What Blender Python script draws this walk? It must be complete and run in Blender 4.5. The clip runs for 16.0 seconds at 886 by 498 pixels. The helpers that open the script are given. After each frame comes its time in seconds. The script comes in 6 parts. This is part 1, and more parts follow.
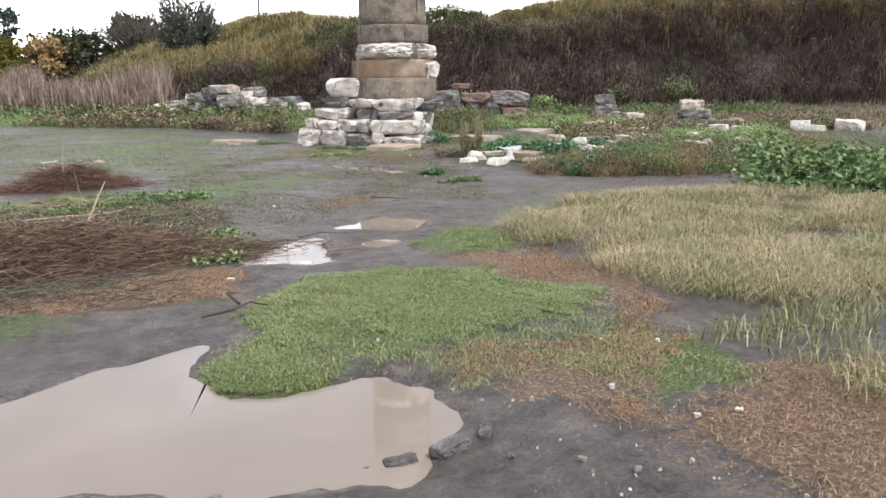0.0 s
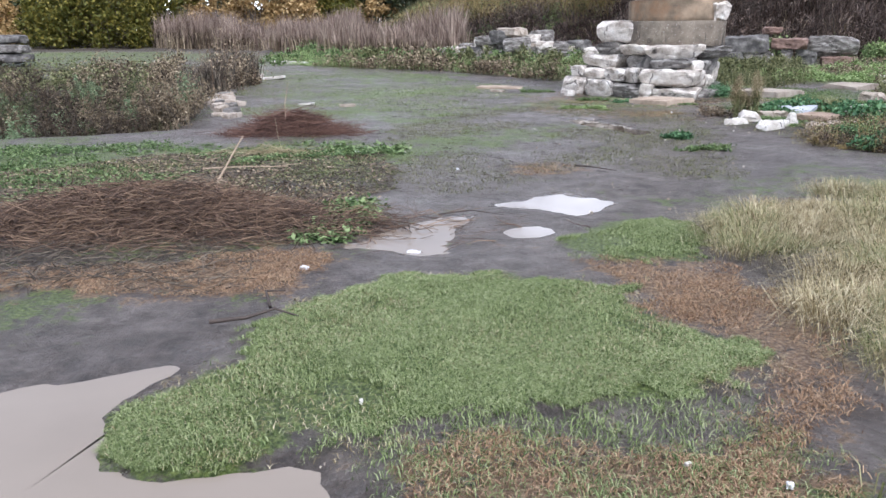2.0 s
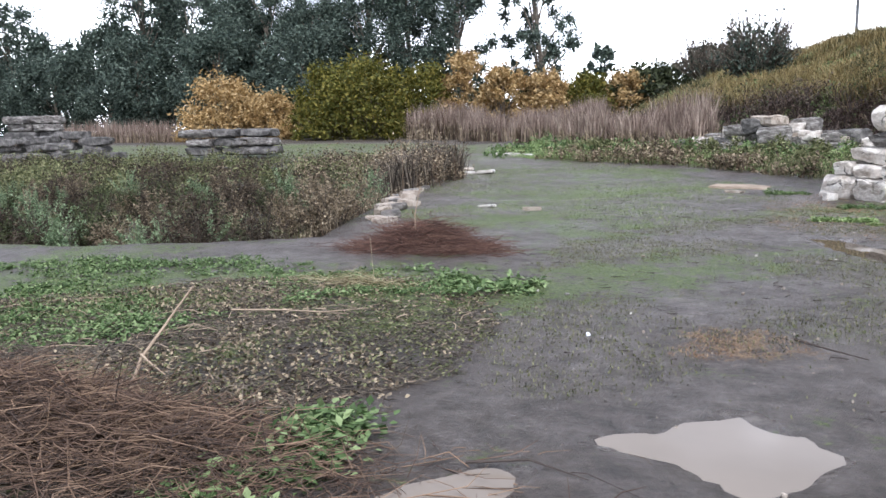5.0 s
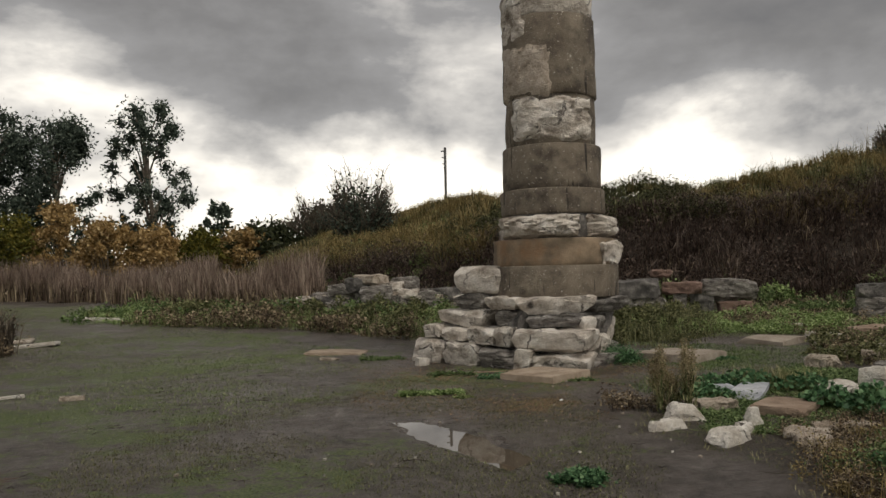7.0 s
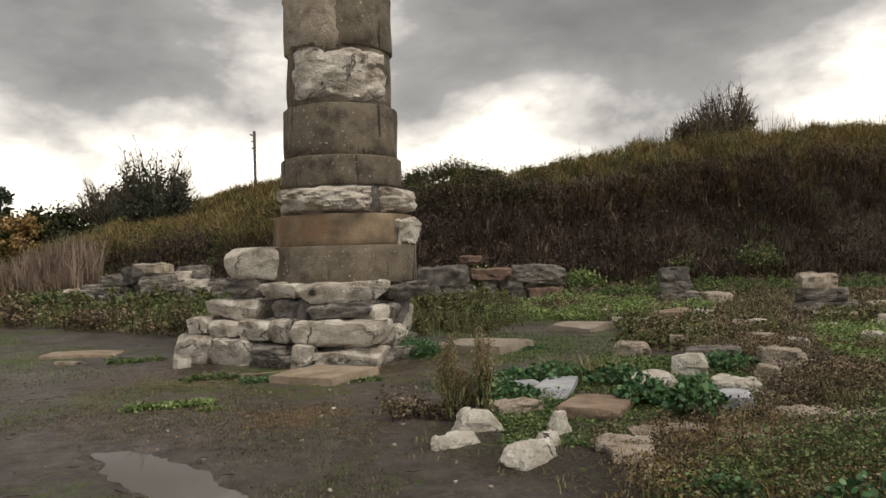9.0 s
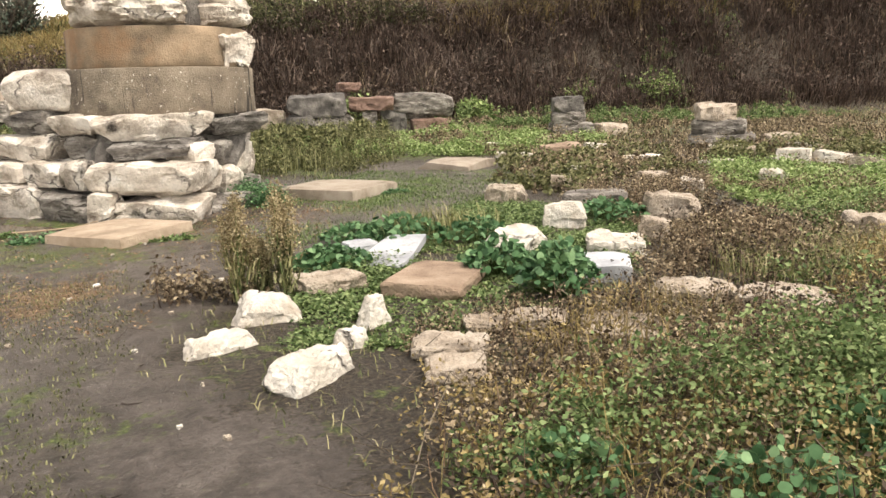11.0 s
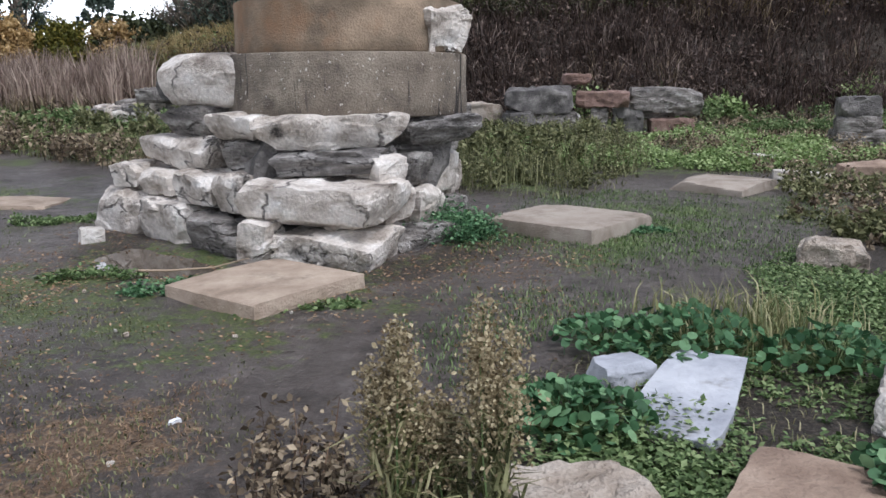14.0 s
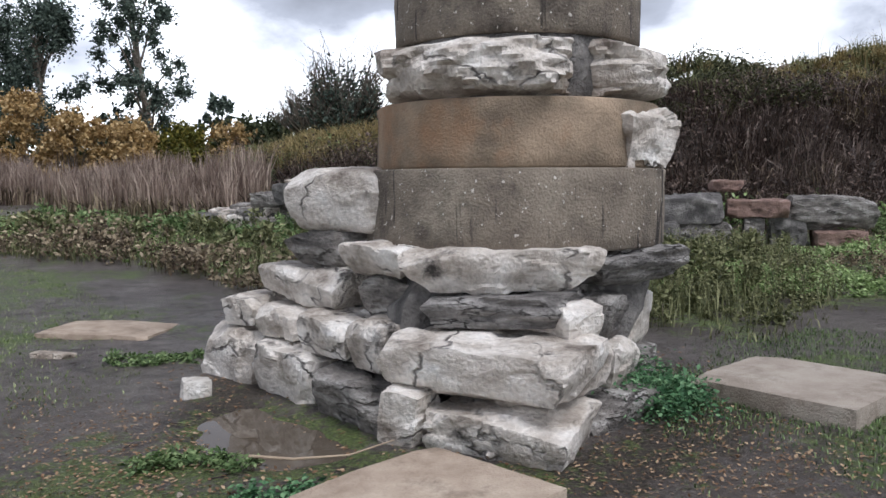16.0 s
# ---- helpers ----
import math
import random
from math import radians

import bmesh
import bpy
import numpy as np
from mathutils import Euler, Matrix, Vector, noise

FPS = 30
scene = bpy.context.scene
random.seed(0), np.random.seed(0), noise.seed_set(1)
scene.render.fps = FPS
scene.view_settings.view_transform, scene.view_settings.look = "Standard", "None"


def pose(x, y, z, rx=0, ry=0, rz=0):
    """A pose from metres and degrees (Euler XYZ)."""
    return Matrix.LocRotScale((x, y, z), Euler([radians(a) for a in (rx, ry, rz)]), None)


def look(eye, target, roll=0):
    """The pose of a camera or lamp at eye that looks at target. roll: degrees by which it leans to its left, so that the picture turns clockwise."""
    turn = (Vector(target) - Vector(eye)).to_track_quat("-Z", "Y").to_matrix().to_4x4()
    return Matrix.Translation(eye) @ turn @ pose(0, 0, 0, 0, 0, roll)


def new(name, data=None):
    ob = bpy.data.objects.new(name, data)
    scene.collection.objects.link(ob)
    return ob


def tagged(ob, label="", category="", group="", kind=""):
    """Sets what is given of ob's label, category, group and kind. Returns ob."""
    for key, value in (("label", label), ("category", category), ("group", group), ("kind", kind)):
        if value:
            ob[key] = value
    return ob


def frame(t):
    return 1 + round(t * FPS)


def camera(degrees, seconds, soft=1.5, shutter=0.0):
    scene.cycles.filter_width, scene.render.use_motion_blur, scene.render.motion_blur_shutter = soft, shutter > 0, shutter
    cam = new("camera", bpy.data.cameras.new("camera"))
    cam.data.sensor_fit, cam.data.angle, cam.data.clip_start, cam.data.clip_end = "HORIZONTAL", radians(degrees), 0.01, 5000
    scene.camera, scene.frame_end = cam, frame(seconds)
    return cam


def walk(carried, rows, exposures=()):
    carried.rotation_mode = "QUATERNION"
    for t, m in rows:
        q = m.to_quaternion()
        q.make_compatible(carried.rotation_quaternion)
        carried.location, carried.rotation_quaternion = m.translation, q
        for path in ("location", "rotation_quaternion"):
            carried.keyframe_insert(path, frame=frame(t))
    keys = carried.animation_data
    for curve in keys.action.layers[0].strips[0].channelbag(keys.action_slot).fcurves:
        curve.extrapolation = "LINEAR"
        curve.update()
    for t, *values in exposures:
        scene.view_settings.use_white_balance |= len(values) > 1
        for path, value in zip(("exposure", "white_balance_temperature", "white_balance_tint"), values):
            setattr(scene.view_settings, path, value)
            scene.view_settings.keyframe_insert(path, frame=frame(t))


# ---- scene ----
cam = camera(58.0, 16.0)
PATH = [
    (0, (-3.713, -3.034, 1.325), (-2.966, -1.221, 0.933), -0.8),
    (0.5, (-3.31, -2.792, 1.306), (-2.75, -0.927, 0.851), -0.5),
    (1, (-2.912, -2.585, 1.306), (-2.508, -0.691, 0.808), -0.4),
    (1.5, (-2.498, -2.278, 1.323), (-2.308, -0.355, 0.809), -0.3),
    (2, (-2.188, -1.887, 1.347), (-2.181, 0.045, 0.83), -0.4),
    (2.5, (-1.838, -1.394, 1.326), (-1.942, 0.533, 0.803), -0.2),
    (3, (-1.637, -0.957, 1.333), (-1.85, 0.961, 0.81), -0.1),
    (3.2, (-1.555, -0.727, 1.347), (-1.828, 1.184, 0.827), -0.3),
    (5.3, (-1.278, 1.472, 1.344), (-1.904, 3.356, 1.1), -0.7),
    (5.5, (-1.239, 1.637, 1.356), (-1.855, 3.528, 1.15), -0.7),
    (6, (-1.106, 2.154, 1.392), (-1.622, 4.085, 1.307), -0.6),
    (6.5, (-0.908, 2.708, 1.421), (-1.086, 4.7, 1.456), -0.8),
    (7, (-0.735, 3.281, 1.455), (-0.451, 5.26, 1.526), -1.3),
    (7.5, (-0.544, 3.722, 1.391), (-0.039, 5.655, 1.475), -1.1),
    (8, (-0.287, 4.138, 1.362), (0.293, 6.051, 1.441), -1.7),
    (8.2, (-0.197, 4.323, 1.35), (0.42, 6.224, 1.429), -1.8),
    (10.3, (1.133, 5.91, 1.255), (1.913, 7.74, 1.048), -1.5),
    (10.5, (1.262, 6.032, 1.255), (2.058, 7.847, 0.984), -1.5),
    (11, (1.574, 6.361, 1.273), (2.471, 8.106, 0.884), -1.6),
    (11.5, (1.889, 6.773, 1.283), (2.933, 8.42, 0.838), -1.7),
    (12, (2.069, 7.194, 1.289), (3.178, 8.793, 0.827), -1.5),
    (12.5, (2.204, 7.603, 1.321), (3.292, 9.215, 0.857), -1.2),
    (13, (2.317, 8.063, 1.362), (3.196, 9.799, 0.898), -0.7),
    (13.5, (2.312, 8.53, 1.368), (2.934, 10.377, 0.916), -0.7),
    (14, (2.322, 9.079, 1.347), (2.742, 10.992, 0.942), -0.5),
    (14.5, (2.27, 9.54, 1.329), (2.515, 11.495, 0.983), -0.4),
    (15, (2.181, 9.934, 1.377), (2.375, 11.898, 1.054), -0.4),
    (15.5, (2.117, 10.394, 1.438), (2.302, 12.365, 1.153), -0.4),
    (16, (2.01, 10.767, 1.523), (2.2, 12.751, 1.356), -0.3),
]
walk(cam, [(t, look(eye, target, roll)) for t, eye, target, roll in PATH],
     [(0.0, 0.45, 6250, 13), (1.5, 0.45, 5800, 14), (3.0, 0.55, 5750, 15), (5.5, 0.25, 5900, 12), (6.0, -0.1, 6450, 10), (6.5, -0.9, 7000, 10), (7.0, -1.2, 7300, 10), (8.0, -1.1, 7300, 10),
      (10.3, 0.0, 7900, 10), (11.0, 0.6, 7700, 12), (11.6, 0.45, 6700, 13), (12.5, 0.2, 6050, 14), (14.5, -0.2, 5900, 14), (16.0, -0.3, 5950, 13)])


# ---- world and sun ----
SUN_ELEVATION, SUN_TURN = 60.0, 150.0
world = bpy.data.worlds.new("world")
scene.world = world
world.use_nodes = True
wn, wl = world.node_tree.nodes, world.node_tree.links
wn.clear()


def wnode(kind, **values):
    n = wn.new(kind)
    for key, value in values.items():
        n.inputs[key].default_value = value
    return n


w_out = wnode("ShaderNodeOutputWorld")
w_bg = wnode("ShaderNodeBackground", Strength=1.3)
w_sky = wnode("ShaderNodeTexSky")
w_sky.sky_type, w_sky.sun_disc = "NISHITA", False
w_sky.sun_elevation, w_sky.sun_rotation = radians(SUN_ELEVATION), radians(SUN_TURN)
w_dim = wnode("ShaderNodeVectorMath")
w_dim.operation = "SCALE"
w_dim.inputs["Scale"].default_value = 0.1
w_co = wnode("ShaderNodeTexCoord")
w_sep = wnode("ShaderNodeSeparateXYZ")
w_map = wnode("ShaderNodeMapping", Scale=(1.0, 1.0, 2.0), Location=(0.35, 0.1, 0.0))
w_n1 = wnode("ShaderNodeTexNoise", Scale=3.0, Detail=8.0, Roughness=0.55, Distortion=0.1)
w_up = wnode("ShaderNodeMath")
w_up.operation, w_up.use_clamp = "MULTIPLY_ADD", False
w_up.inputs[1].default_value, w_up.inputs[2].default_value = -1.6, 0.345
w_low = wnode("ShaderNodeMath")
w_low.operation = "MINIMUM"
w_low.inputs[1].default_value = 0.34
w_tone = wnode("ShaderNodeMath")
w_tone.operation = "MULTIPLY"
w_tone.inputs[1].default_value = 1.25
w_sum = wnode("ShaderNodeMath")
w_sum.operation = "ADD"
w_ramp = wnode("ShaderNodeValToRGB")
ramp = w_ramp.color_ramp
ramp.elements[0].position, ramp.elements[0].color = 0.20, (0.27, 0.28, 0.31, 1)
ramp.elements[1].position, ramp.elements[1].color = 0.90, (2.9, 2.9, 2.85, 1)
for at, c in ((0.44, (0.42, 0.43, 0.46, 1)), (0.60, (0.60, 0.62, 0.67, 1)), (0.72, (1.25, 1.27, 1.31, 1))):
    ramp.elements.new(at).color = c
w_mix = wnode("ShaderNodeMix", Factor=0.9)
w_mix.data_type = "RGBA"
wl.new(w_co.outputs["Generated"], w_map.inputs["Vector"])
wl.new(w_co.outputs["Generated"], w_sep.inputs[0])
wl.new(w_map.outputs[0], w_n1.inputs["Vector"])
wl.new(w_sep.outputs["Z"], w_low.inputs[0])
wl.new(w_low.outputs[0], w_up.inputs[0])
wl.new(w_up.outputs[0], w_sum.inputs[0])
wl.new(w_n1.outputs["Fac"], w_tone.inputs[0])
wl.new(w_tone.outputs[0], w_sum.inputs[1])
wl.new(w_sum.outputs[0], w_ramp.inputs[0])
wl.new(w_sky.outputs[0], w_dim.inputs[0])
wl.new(w_dim.outputs[0], w_mix.inputs["A"])
wl.new(w_ramp.outputs[0], w_mix.inputs["B"])
wl.new(w_mix.outputs["Result"], w_bg.inputs["Color"])
wl.new(w_bg.outputs[0], w_out.inputs[0])

sun = new("sun", bpy.data.lights.new("sun", "SUN"))
sun.data.energy, sun.data.angle, sun.data.color = 3.3, radians(24), (1.0, 0.97, 0.93)
sun.matrix_world = pose(0, 0, 40, 90 - SUN_ELEVATION, 0, 180 - SUN_TURN)


# ---- materials ----
def material(name, colours, scale=4.0, rough=0.85, bump=0.25, fine=40.0, coat=0.0, island=0.0, spread=0.12,
             stain=None, stain_scale=0.9, stain_at=(0.5, 0.62), layered=0.0, through_light=0.0, gloss=0.5, streaks=None, cracks=0.0):
    """A surface with grain at two scales; island: how much single pieces differ; stain: colour of larger blotches."""
    m = bpy.data.materials.new(name)
    m.use_nodes = True
    n, l = m.node_tree.nodes, m.node_tree.links
    bsdf = n["Principled BSDF"]
    co = n.new("ShaderNodeTexCoord")
    info = n.new("ShaderNodeObjectInfo")
    shift = n.new("ShaderNodeVectorMath")
    shift.operation = "MULTIPLY_ADD"
    shift.inputs[0].default_value = (37.0, 17.0, 53.0)
    l.new(info.outputs["Random"], shift.inputs[1])
    l.new(co.outputs["Object"], shift.inputs[2])
    big = n.new("ShaderNodeTexNoise")
    big.inputs["Scale"].default_value, big.inputs["Detail"].default_value = scale, 8.0
    big.inputs["Roughness"].default_value = 0.62
    small = n.new("ShaderNodeTexNoise")
    small.inputs["Scale"].default_value, small.inputs["Detail"].default_value = fine, 5.0
    source = shift
    if layered:
        stretch = n.new("ShaderNodeMapping")
        stretch.inputs["Scale"].default_value = (1.0, 1.0, layered)
        l.new(shift.outputs[0], stretch.inputs[0])
        source = stretch
    l.new(source.outputs[0], big.inputs["Vector"])
    l.new(shift.outputs[0], small.inputs["Vector"])
    tone = n.new("ShaderNodeValToRGB")
    tone.color_ramp.elements[0].position, tone.color_ramp.elements[1].position = 0.32, 0.68
    tone.color_ramp.elements[0].color, tone.color_ramp.elements[1].color = (*colours[0], 1), (*colours[-1], 1)
    for i, c in enumerate(colours[1:-1], 1):
        e = tone.color_ramp.elements.new(0.32 + 0.36 * i / (len(colours) - 1))
        e.color = (*c, 1)
    value = big.outputs["Fac"]
    if island:
        geo = n.new("ShaderNodeNewGeometry")
        pick = n.new("ShaderNodeMix")
        pick.inputs["Factor"].default_value = island
        squeeze = n.new("ShaderNodeMapRange")
        squeeze.inputs["To Min"].default_value, squeeze.inputs["To Max"].default_value = 0.22, 0.76
        l.new(geo.outputs["Random Per Island"], squeeze.inputs["Value"])
        l.new(value, pick.inputs["A"])
        l.new(squeeze.outputs[0], pick.inputs["B"])
        value = pick.outputs["Result"]
    l.new(value, tone.inputs[0])
    colour = tone.outputs[0]
    if stain:
        blot = n.new("ShaderNodeTexNoise")
        blot.inputs["Scale"].default_value, blot.inputs["Detail"].default_value = stain_scale, 9.0
        blot.inputs["Roughness"].default_value = 0.68
        l.new(shift.outputs[0], blot.inputs["Vector"])
        cut = n.new("ShaderNodeMapRange")
        cut.inputs["From Min"].default_value, cut.inputs["From Max"].default_value = stain_at
        l.new(blot.outputs["Fac"], cut.inputs["Value"])
        mix = n.new("ShaderNodeMix")
        mix.data_type = "RGBA"
        mix.inputs["B"].default_value = (*stain, 1)
        l.new(cut.outputs[0], mix.inputs["Factor"])
        l.new(colour, mix.inputs["A"])
        colour = mix.outputs["Result"]
    if streaks:
        for squash, scale, lo, hi, tint in (((1.0, 1.0, 0.10), 9.0, 0.64, 0.68, streaks), ((1.0, 1.0, 1.0), 26.0, 0.67, 0.69, (0.55, 0.51, 0.45))):
            lie = n.new("ShaderNodeMapping")
            lie.inputs["Scale"].default_value = squash
            line = n.new("ShaderNodeTexNoise")
            line.inputs["Scale"].default_value, line.inputs["Detail"].default_value = scale, 3.0
            l.new(shift.outputs[0], lie.inputs[0])
            l.new(lie.outputs[0], line.inputs["Vector"])
            cut = n.new("ShaderNodeMapRange")
            cut.inputs["From Min"].default_value, cut.inputs["From Max"].default_value = lo, hi
            l.new(line.outputs["Fac"], cut.inputs["Value"])
            mix = n.new("ShaderNodeMix")
            mix.data_type = "RGBA"
            mix.inputs["B"].default_value = (*tint, 1)
            l.new(cut.outputs[0], mix.inputs["Factor"])
            l.new(colour, mix.inputs["A"])
            colour = mix.outputs["Result"]
    fissure = None
    if cracks:
        warp = n.new("ShaderNodeTexNoise")
        warp.inputs["Scale"].default_value, warp.inputs["Detail"].default_value = 2.2, 5.0
        l.new(source.outputs[0], warp.inputs["Vector"])
        bent = n.new("ShaderNodeVectorMath")
        bent.operation = "MULTIPLY_ADD"
        bent.inputs[1].default_value = (0.9, 0.9, 0.9)
        l.new(warp.outputs["Color"], bent.inputs[0])
        l.new(source.outputs[0], bent.inputs[2])
        cell = n.new("ShaderNodeTexVoronoi")
        cell.feature = "DISTANCE_TO_EDGE"
        cell.inputs["Scale"].default_value = cracks
        l.new(bent.outputs[0], cell.inputs["Vector"])
        fissure = n.new("ShaderNodeMapRange")
        fissure.inputs["From Min"].default_value, fissure.inputs["From Max"].default_value = 0.004, 0.022
        fissure.inputs["To Min"].default_value, fissure.inputs["To Max"].default_value = 0.8, 0.0
        l.new(cell.outputs["Distance"], fissure.inputs["Value"])
        some = n.new("ShaderNodeMapRange")
        some.inputs["From Min"].default_value, some.inputs["From Max"].default_value = 0.46, 0.56
        l.new(big.outputs["Fac"], some.inputs["Value"])
        part_ = n.new("ShaderNodeMath")
        part_.operation = "MULTIPLY"
        l.new(fissure.outputs[0], part_.inputs[0])
        l.new(some.outputs[0], part_.inputs[1])
        fissure = part_.outputs[0]
        mix = n.new("ShaderNodeMix")
        mix.data_type = "RGBA"
        mix.inputs["B"].default_value = (0.055, 0.045, 0.038, 1)
        l.new(fissure, mix.inputs["Factor"])
        l.new(colour, mix.inputs["A"])
        colour = mix.outputs["Result"]
    vary = n.new("ShaderNodeHueSaturation")
    amount = n.new("ShaderNodeMapRange")
    amount.inputs["To Min"].default_value, amount.inputs["To Max"].default_value = 1 - spread, 1 + spread
    l.new(small.outputs["Fac"], amount.inputs["Value"])
    l.new(amount.outputs[0], vary.inputs["Value"])
    l.new(colour, vary.inputs["Color"])
    l.new(vary.outputs[0], bsdf.inputs["Base Color"])
    bsdf.inputs["Roughness"].default_value = rough
    bsdf.inputs["Coat Weight"].default_value = coat
    bsdf.inputs["Specular IOR Level"].default_value = gloss
    if bump:
        both = n.new("ShaderNodeMath")
        both.operation = "MULTIPLY_ADD"
        both.inputs[1].default_value = 2.0
        l.new(big.outputs["Fac"], both.inputs[0])
        l.new(small.outputs["Fac"], both.inputs[2])
        if fissure is not None:
            cut_in = n.new("ShaderNodeMath")
            cut_in.operation = "MULTIPLY_ADD"
            cut_in.inputs[1].default_value = -1.5
            l.new(fissure, cut_in.inputs[0])
            l.new(both.outputs[0], cut_in.inputs[2])
            both = cut_in
        b = n.new("ShaderNodeBump")
        b.inputs["Strength"].default_value, b.inputs["Distance"].default_value = bump, 0.03
        l.new(both.outputs[0], b.inputs["Height"])
        l.new(b.outputs[0], bsdf.inputs["Normal"])
    if through_light:
        thin = n.new("ShaderNodeBsdfTranslucent")
        blend = n.new("ShaderNodeMixShader")
        blend.inputs[0].default_value = through_light
        l.new(vary.outputs[0], thin.inputs["Color"])
        l.new(bsdf.outputs[0], blend.inputs[1])
        l.new(thin.outputs[0], blend.inputs[2])
        l.new(blend.outputs[0], n["Material Output"].inputs["Surface"])
    return m


def leafy(name, *colours, rough=0.6):
    return material(name, colours, scale=2.0, rough=rough, bump=0, island=0.76, spread=0.35, through_light=0.2, gloss=0.25)


MARBLE = material("weathered_marble", ((0.16, 0.13, 0.105), (0.44, 0.39, 0.335), (0.68, 0.63, 0.57), (0.80, 0.77, 0.72)), 2.6, 0.85, 0.9, 34, stain=(0.05, 0.044, 0.04), stain_scale=2.0, stain_at=(0.58, 0.68), spread=0.35, layered=1.5, cracks=0.9)
WHITE_STONE = material("white_stone", ((0.40, 0.36, 0.31), (0.60, 0.565, 0.51), (0.74, 0.715, 0.67)), 4, 0.8, 0.7, 34, stain=(0.34, 0.27, 0.20), stain_scale=3.0, stain_at=(0.54, 0.72), spread=0.2, cracks=1.2)
WARM_STONE = material("beige_stone", ((0.26, 0.21, 0.16), (0.46, 0.39, 0.32), (0.56, 0.50, 0.43)), 5, 0.85, 0.9, 40, stain=(0.12, 0.10, 0.08), stain_scale=3.0, stain_at=(0.55, 0.72))
GREY_STONE = material("grey_stone", ((0.06, 0.055, 0.05), (0.22, 0.20, 0.18), (0.46, 0.44, 0.41)), 3.6, 0.85, 1.2, 35, stain=(0.045, 0.04, 0.038), stain_scale=2.2, stain_at=(0.52, 0.68), layered=3.0, spread=0.35, cracks=1.0)
ROUGH_STONE = material("flaking_grey_stone", ((0.07, 0.064, 0.06), (0.23, 0.215, 0.20), (0.48, 0.455, 0.43)), 3.0, 0.85, 1.4, 30, layered=5.0, spread=0.35, cracks=2.2)
BLUE_MARBLE = material("bluish_marble", ((0.28, 0.295, 0.335), (0.44, 0.46, 0.50), (0.58, 0.60, 0.63)), 3, 0.7, 0.3, 30, stain=(0.20, 0.185, 0.165), stain_scale=2.0, stain_at=(0.56, 0.68))
BROWN_STONE = material("brown_sandstone", ((0.21, 0.145, 0.105), (0.32, 0.235, 0.175), (0.42, 0.325, 0.25)), 4, 0.85, 0.6, 50, stain=(0.10, 0.08, 0.065), stain_scale=2.2, stain_at=(0.58, 0.72))
RED_STONE = material("reddish_stone", ((0.13, 0.085, 0.07), (0.23, 0.145, 0.115), (0.34, 0.25, 0.21)), 5, 0.85, 0.8, 40)
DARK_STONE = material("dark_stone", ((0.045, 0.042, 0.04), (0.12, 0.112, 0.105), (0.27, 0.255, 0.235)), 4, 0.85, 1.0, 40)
CONCRETE = material("old_concrete", ((0.13, 0.105, 0.08), (0.21, 0.175, 0.135), (0.28, 0.24, 0.185)), 2.4, 0.9, 0.6, 60, stain=(0.05, 0.041, 0.033), stain_scale=1.9, stain_at=(0.47, 0.68), spread=0.35, streaks=(0.04, 0.033, 0.027))
OCHRE = material("ochre_concrete", ((0.13, 0.10, 0.07), (0.23, 0.175, 0.12), (0.36, 0.27, 0.185)), 2.6, 0.9, 0.5, 60, stain=(0.30, 0.165, 0.085), stain_scale=1.1, stain_at=(0.5, 0.7), spread=0.15)
SLAB_TOP = material("concrete_paving", ((0.27, 0.225, 0.18), (0.37, 0.315, 0.26), (0.43, 0.38, 0.32)), 3.0, 0.85, 0.5, 70, stain=(0.16, 0.125, 0.09), stain_scale=2.2, stain_at=(0.5, 0.72))
RED_TWIG = material("reddish_dead_twigs", ((0.06, 0.03, 0.024), (0.13, 0.068, 0.05), (0.24, 0.135, 0.095)), 3, 0.85, 0, island=0.7)
TAN_STONE = material("tan_stone_slab", ((0.27, 0.205, 0.15), (0.40, 0.315, 0.24), (0.50, 0.41, 0.32)), 3.5, 0.85, 0.5, 60, stain=(0.17, 0.13, 0.095), stain_scale=2.4, stain_at=(0.55, 0.72))
DARK_TWIG = material("wet_dark_twigs", ((0.03, 0.022, 0.018), (0.08, 0.06, 0.048)), 6, 0.7, 0.2, 60, island=0.4)
BARK = material("bark", ((0.10, 0.08, 0.06), (0.22, 0.18, 0.14), (0.34, 0.30, 0.25)), 4, 0.9, 0.8, 30)
TWIG = material("dead_twigs", ((0.05, 0.033, 0.025), (0.14, 0.088, 0.06), (0.32, 0.215, 0.14)), 3, 0.85, 0, island=0.7)
PALE_TWIG = material("bleached_stick", ((0.30, 0.22, 0.15), (0.46, 0.36, 0.26)), 6, 0.8, 0.3, 60, island=0.4)
GREY_TWIG = material("grey_dead_stalks", ((0.045, 0.036, 0.029), (0.11, 0.088, 0.066), (0.24, 0.20, 0.15)), 3, 0.85, 0, island=0.7)
LAWN = leafy("short_grass", (0.075, 0.115, 0.035), (0.225, 0.285, 0.11), (0.42, 0.46, 0.25))
STRAW = leafy("dry_straw", (0.15, 0.115, 0.055), (0.42, 0.35, 0.20), (0.64, 0.57, 0.39))
STRAW_GREEN = leafy("half_dry_grass", (0.12, 0.15, 0.06), (0.27, 0.27, 0.12), (0.46, 0.42, 0.25))
RUST = leafy("rust_brown_litter", (0.14, 0.08, 0.045), (0.32, 0.20, 0.115), (0.50, 0.36, 0.23))
WEED = leafy("weed_leaves", (0.045, 0.08, 0.025), (0.13, 0.20, 0.075), (0.29, 0.37, 0.17))
MALLOW = leafy("mallow_leaves", (0.035, 0.09, 0.04), (0.09, 0.20, 0.09), (0.20, 0.34, 0.17))
BRIGHT = leafy("bright_green_leaves", (0.09, 0.15, 0.045), (0.25, 0.35, 0.125), (0.44, 0.53, 0.26))
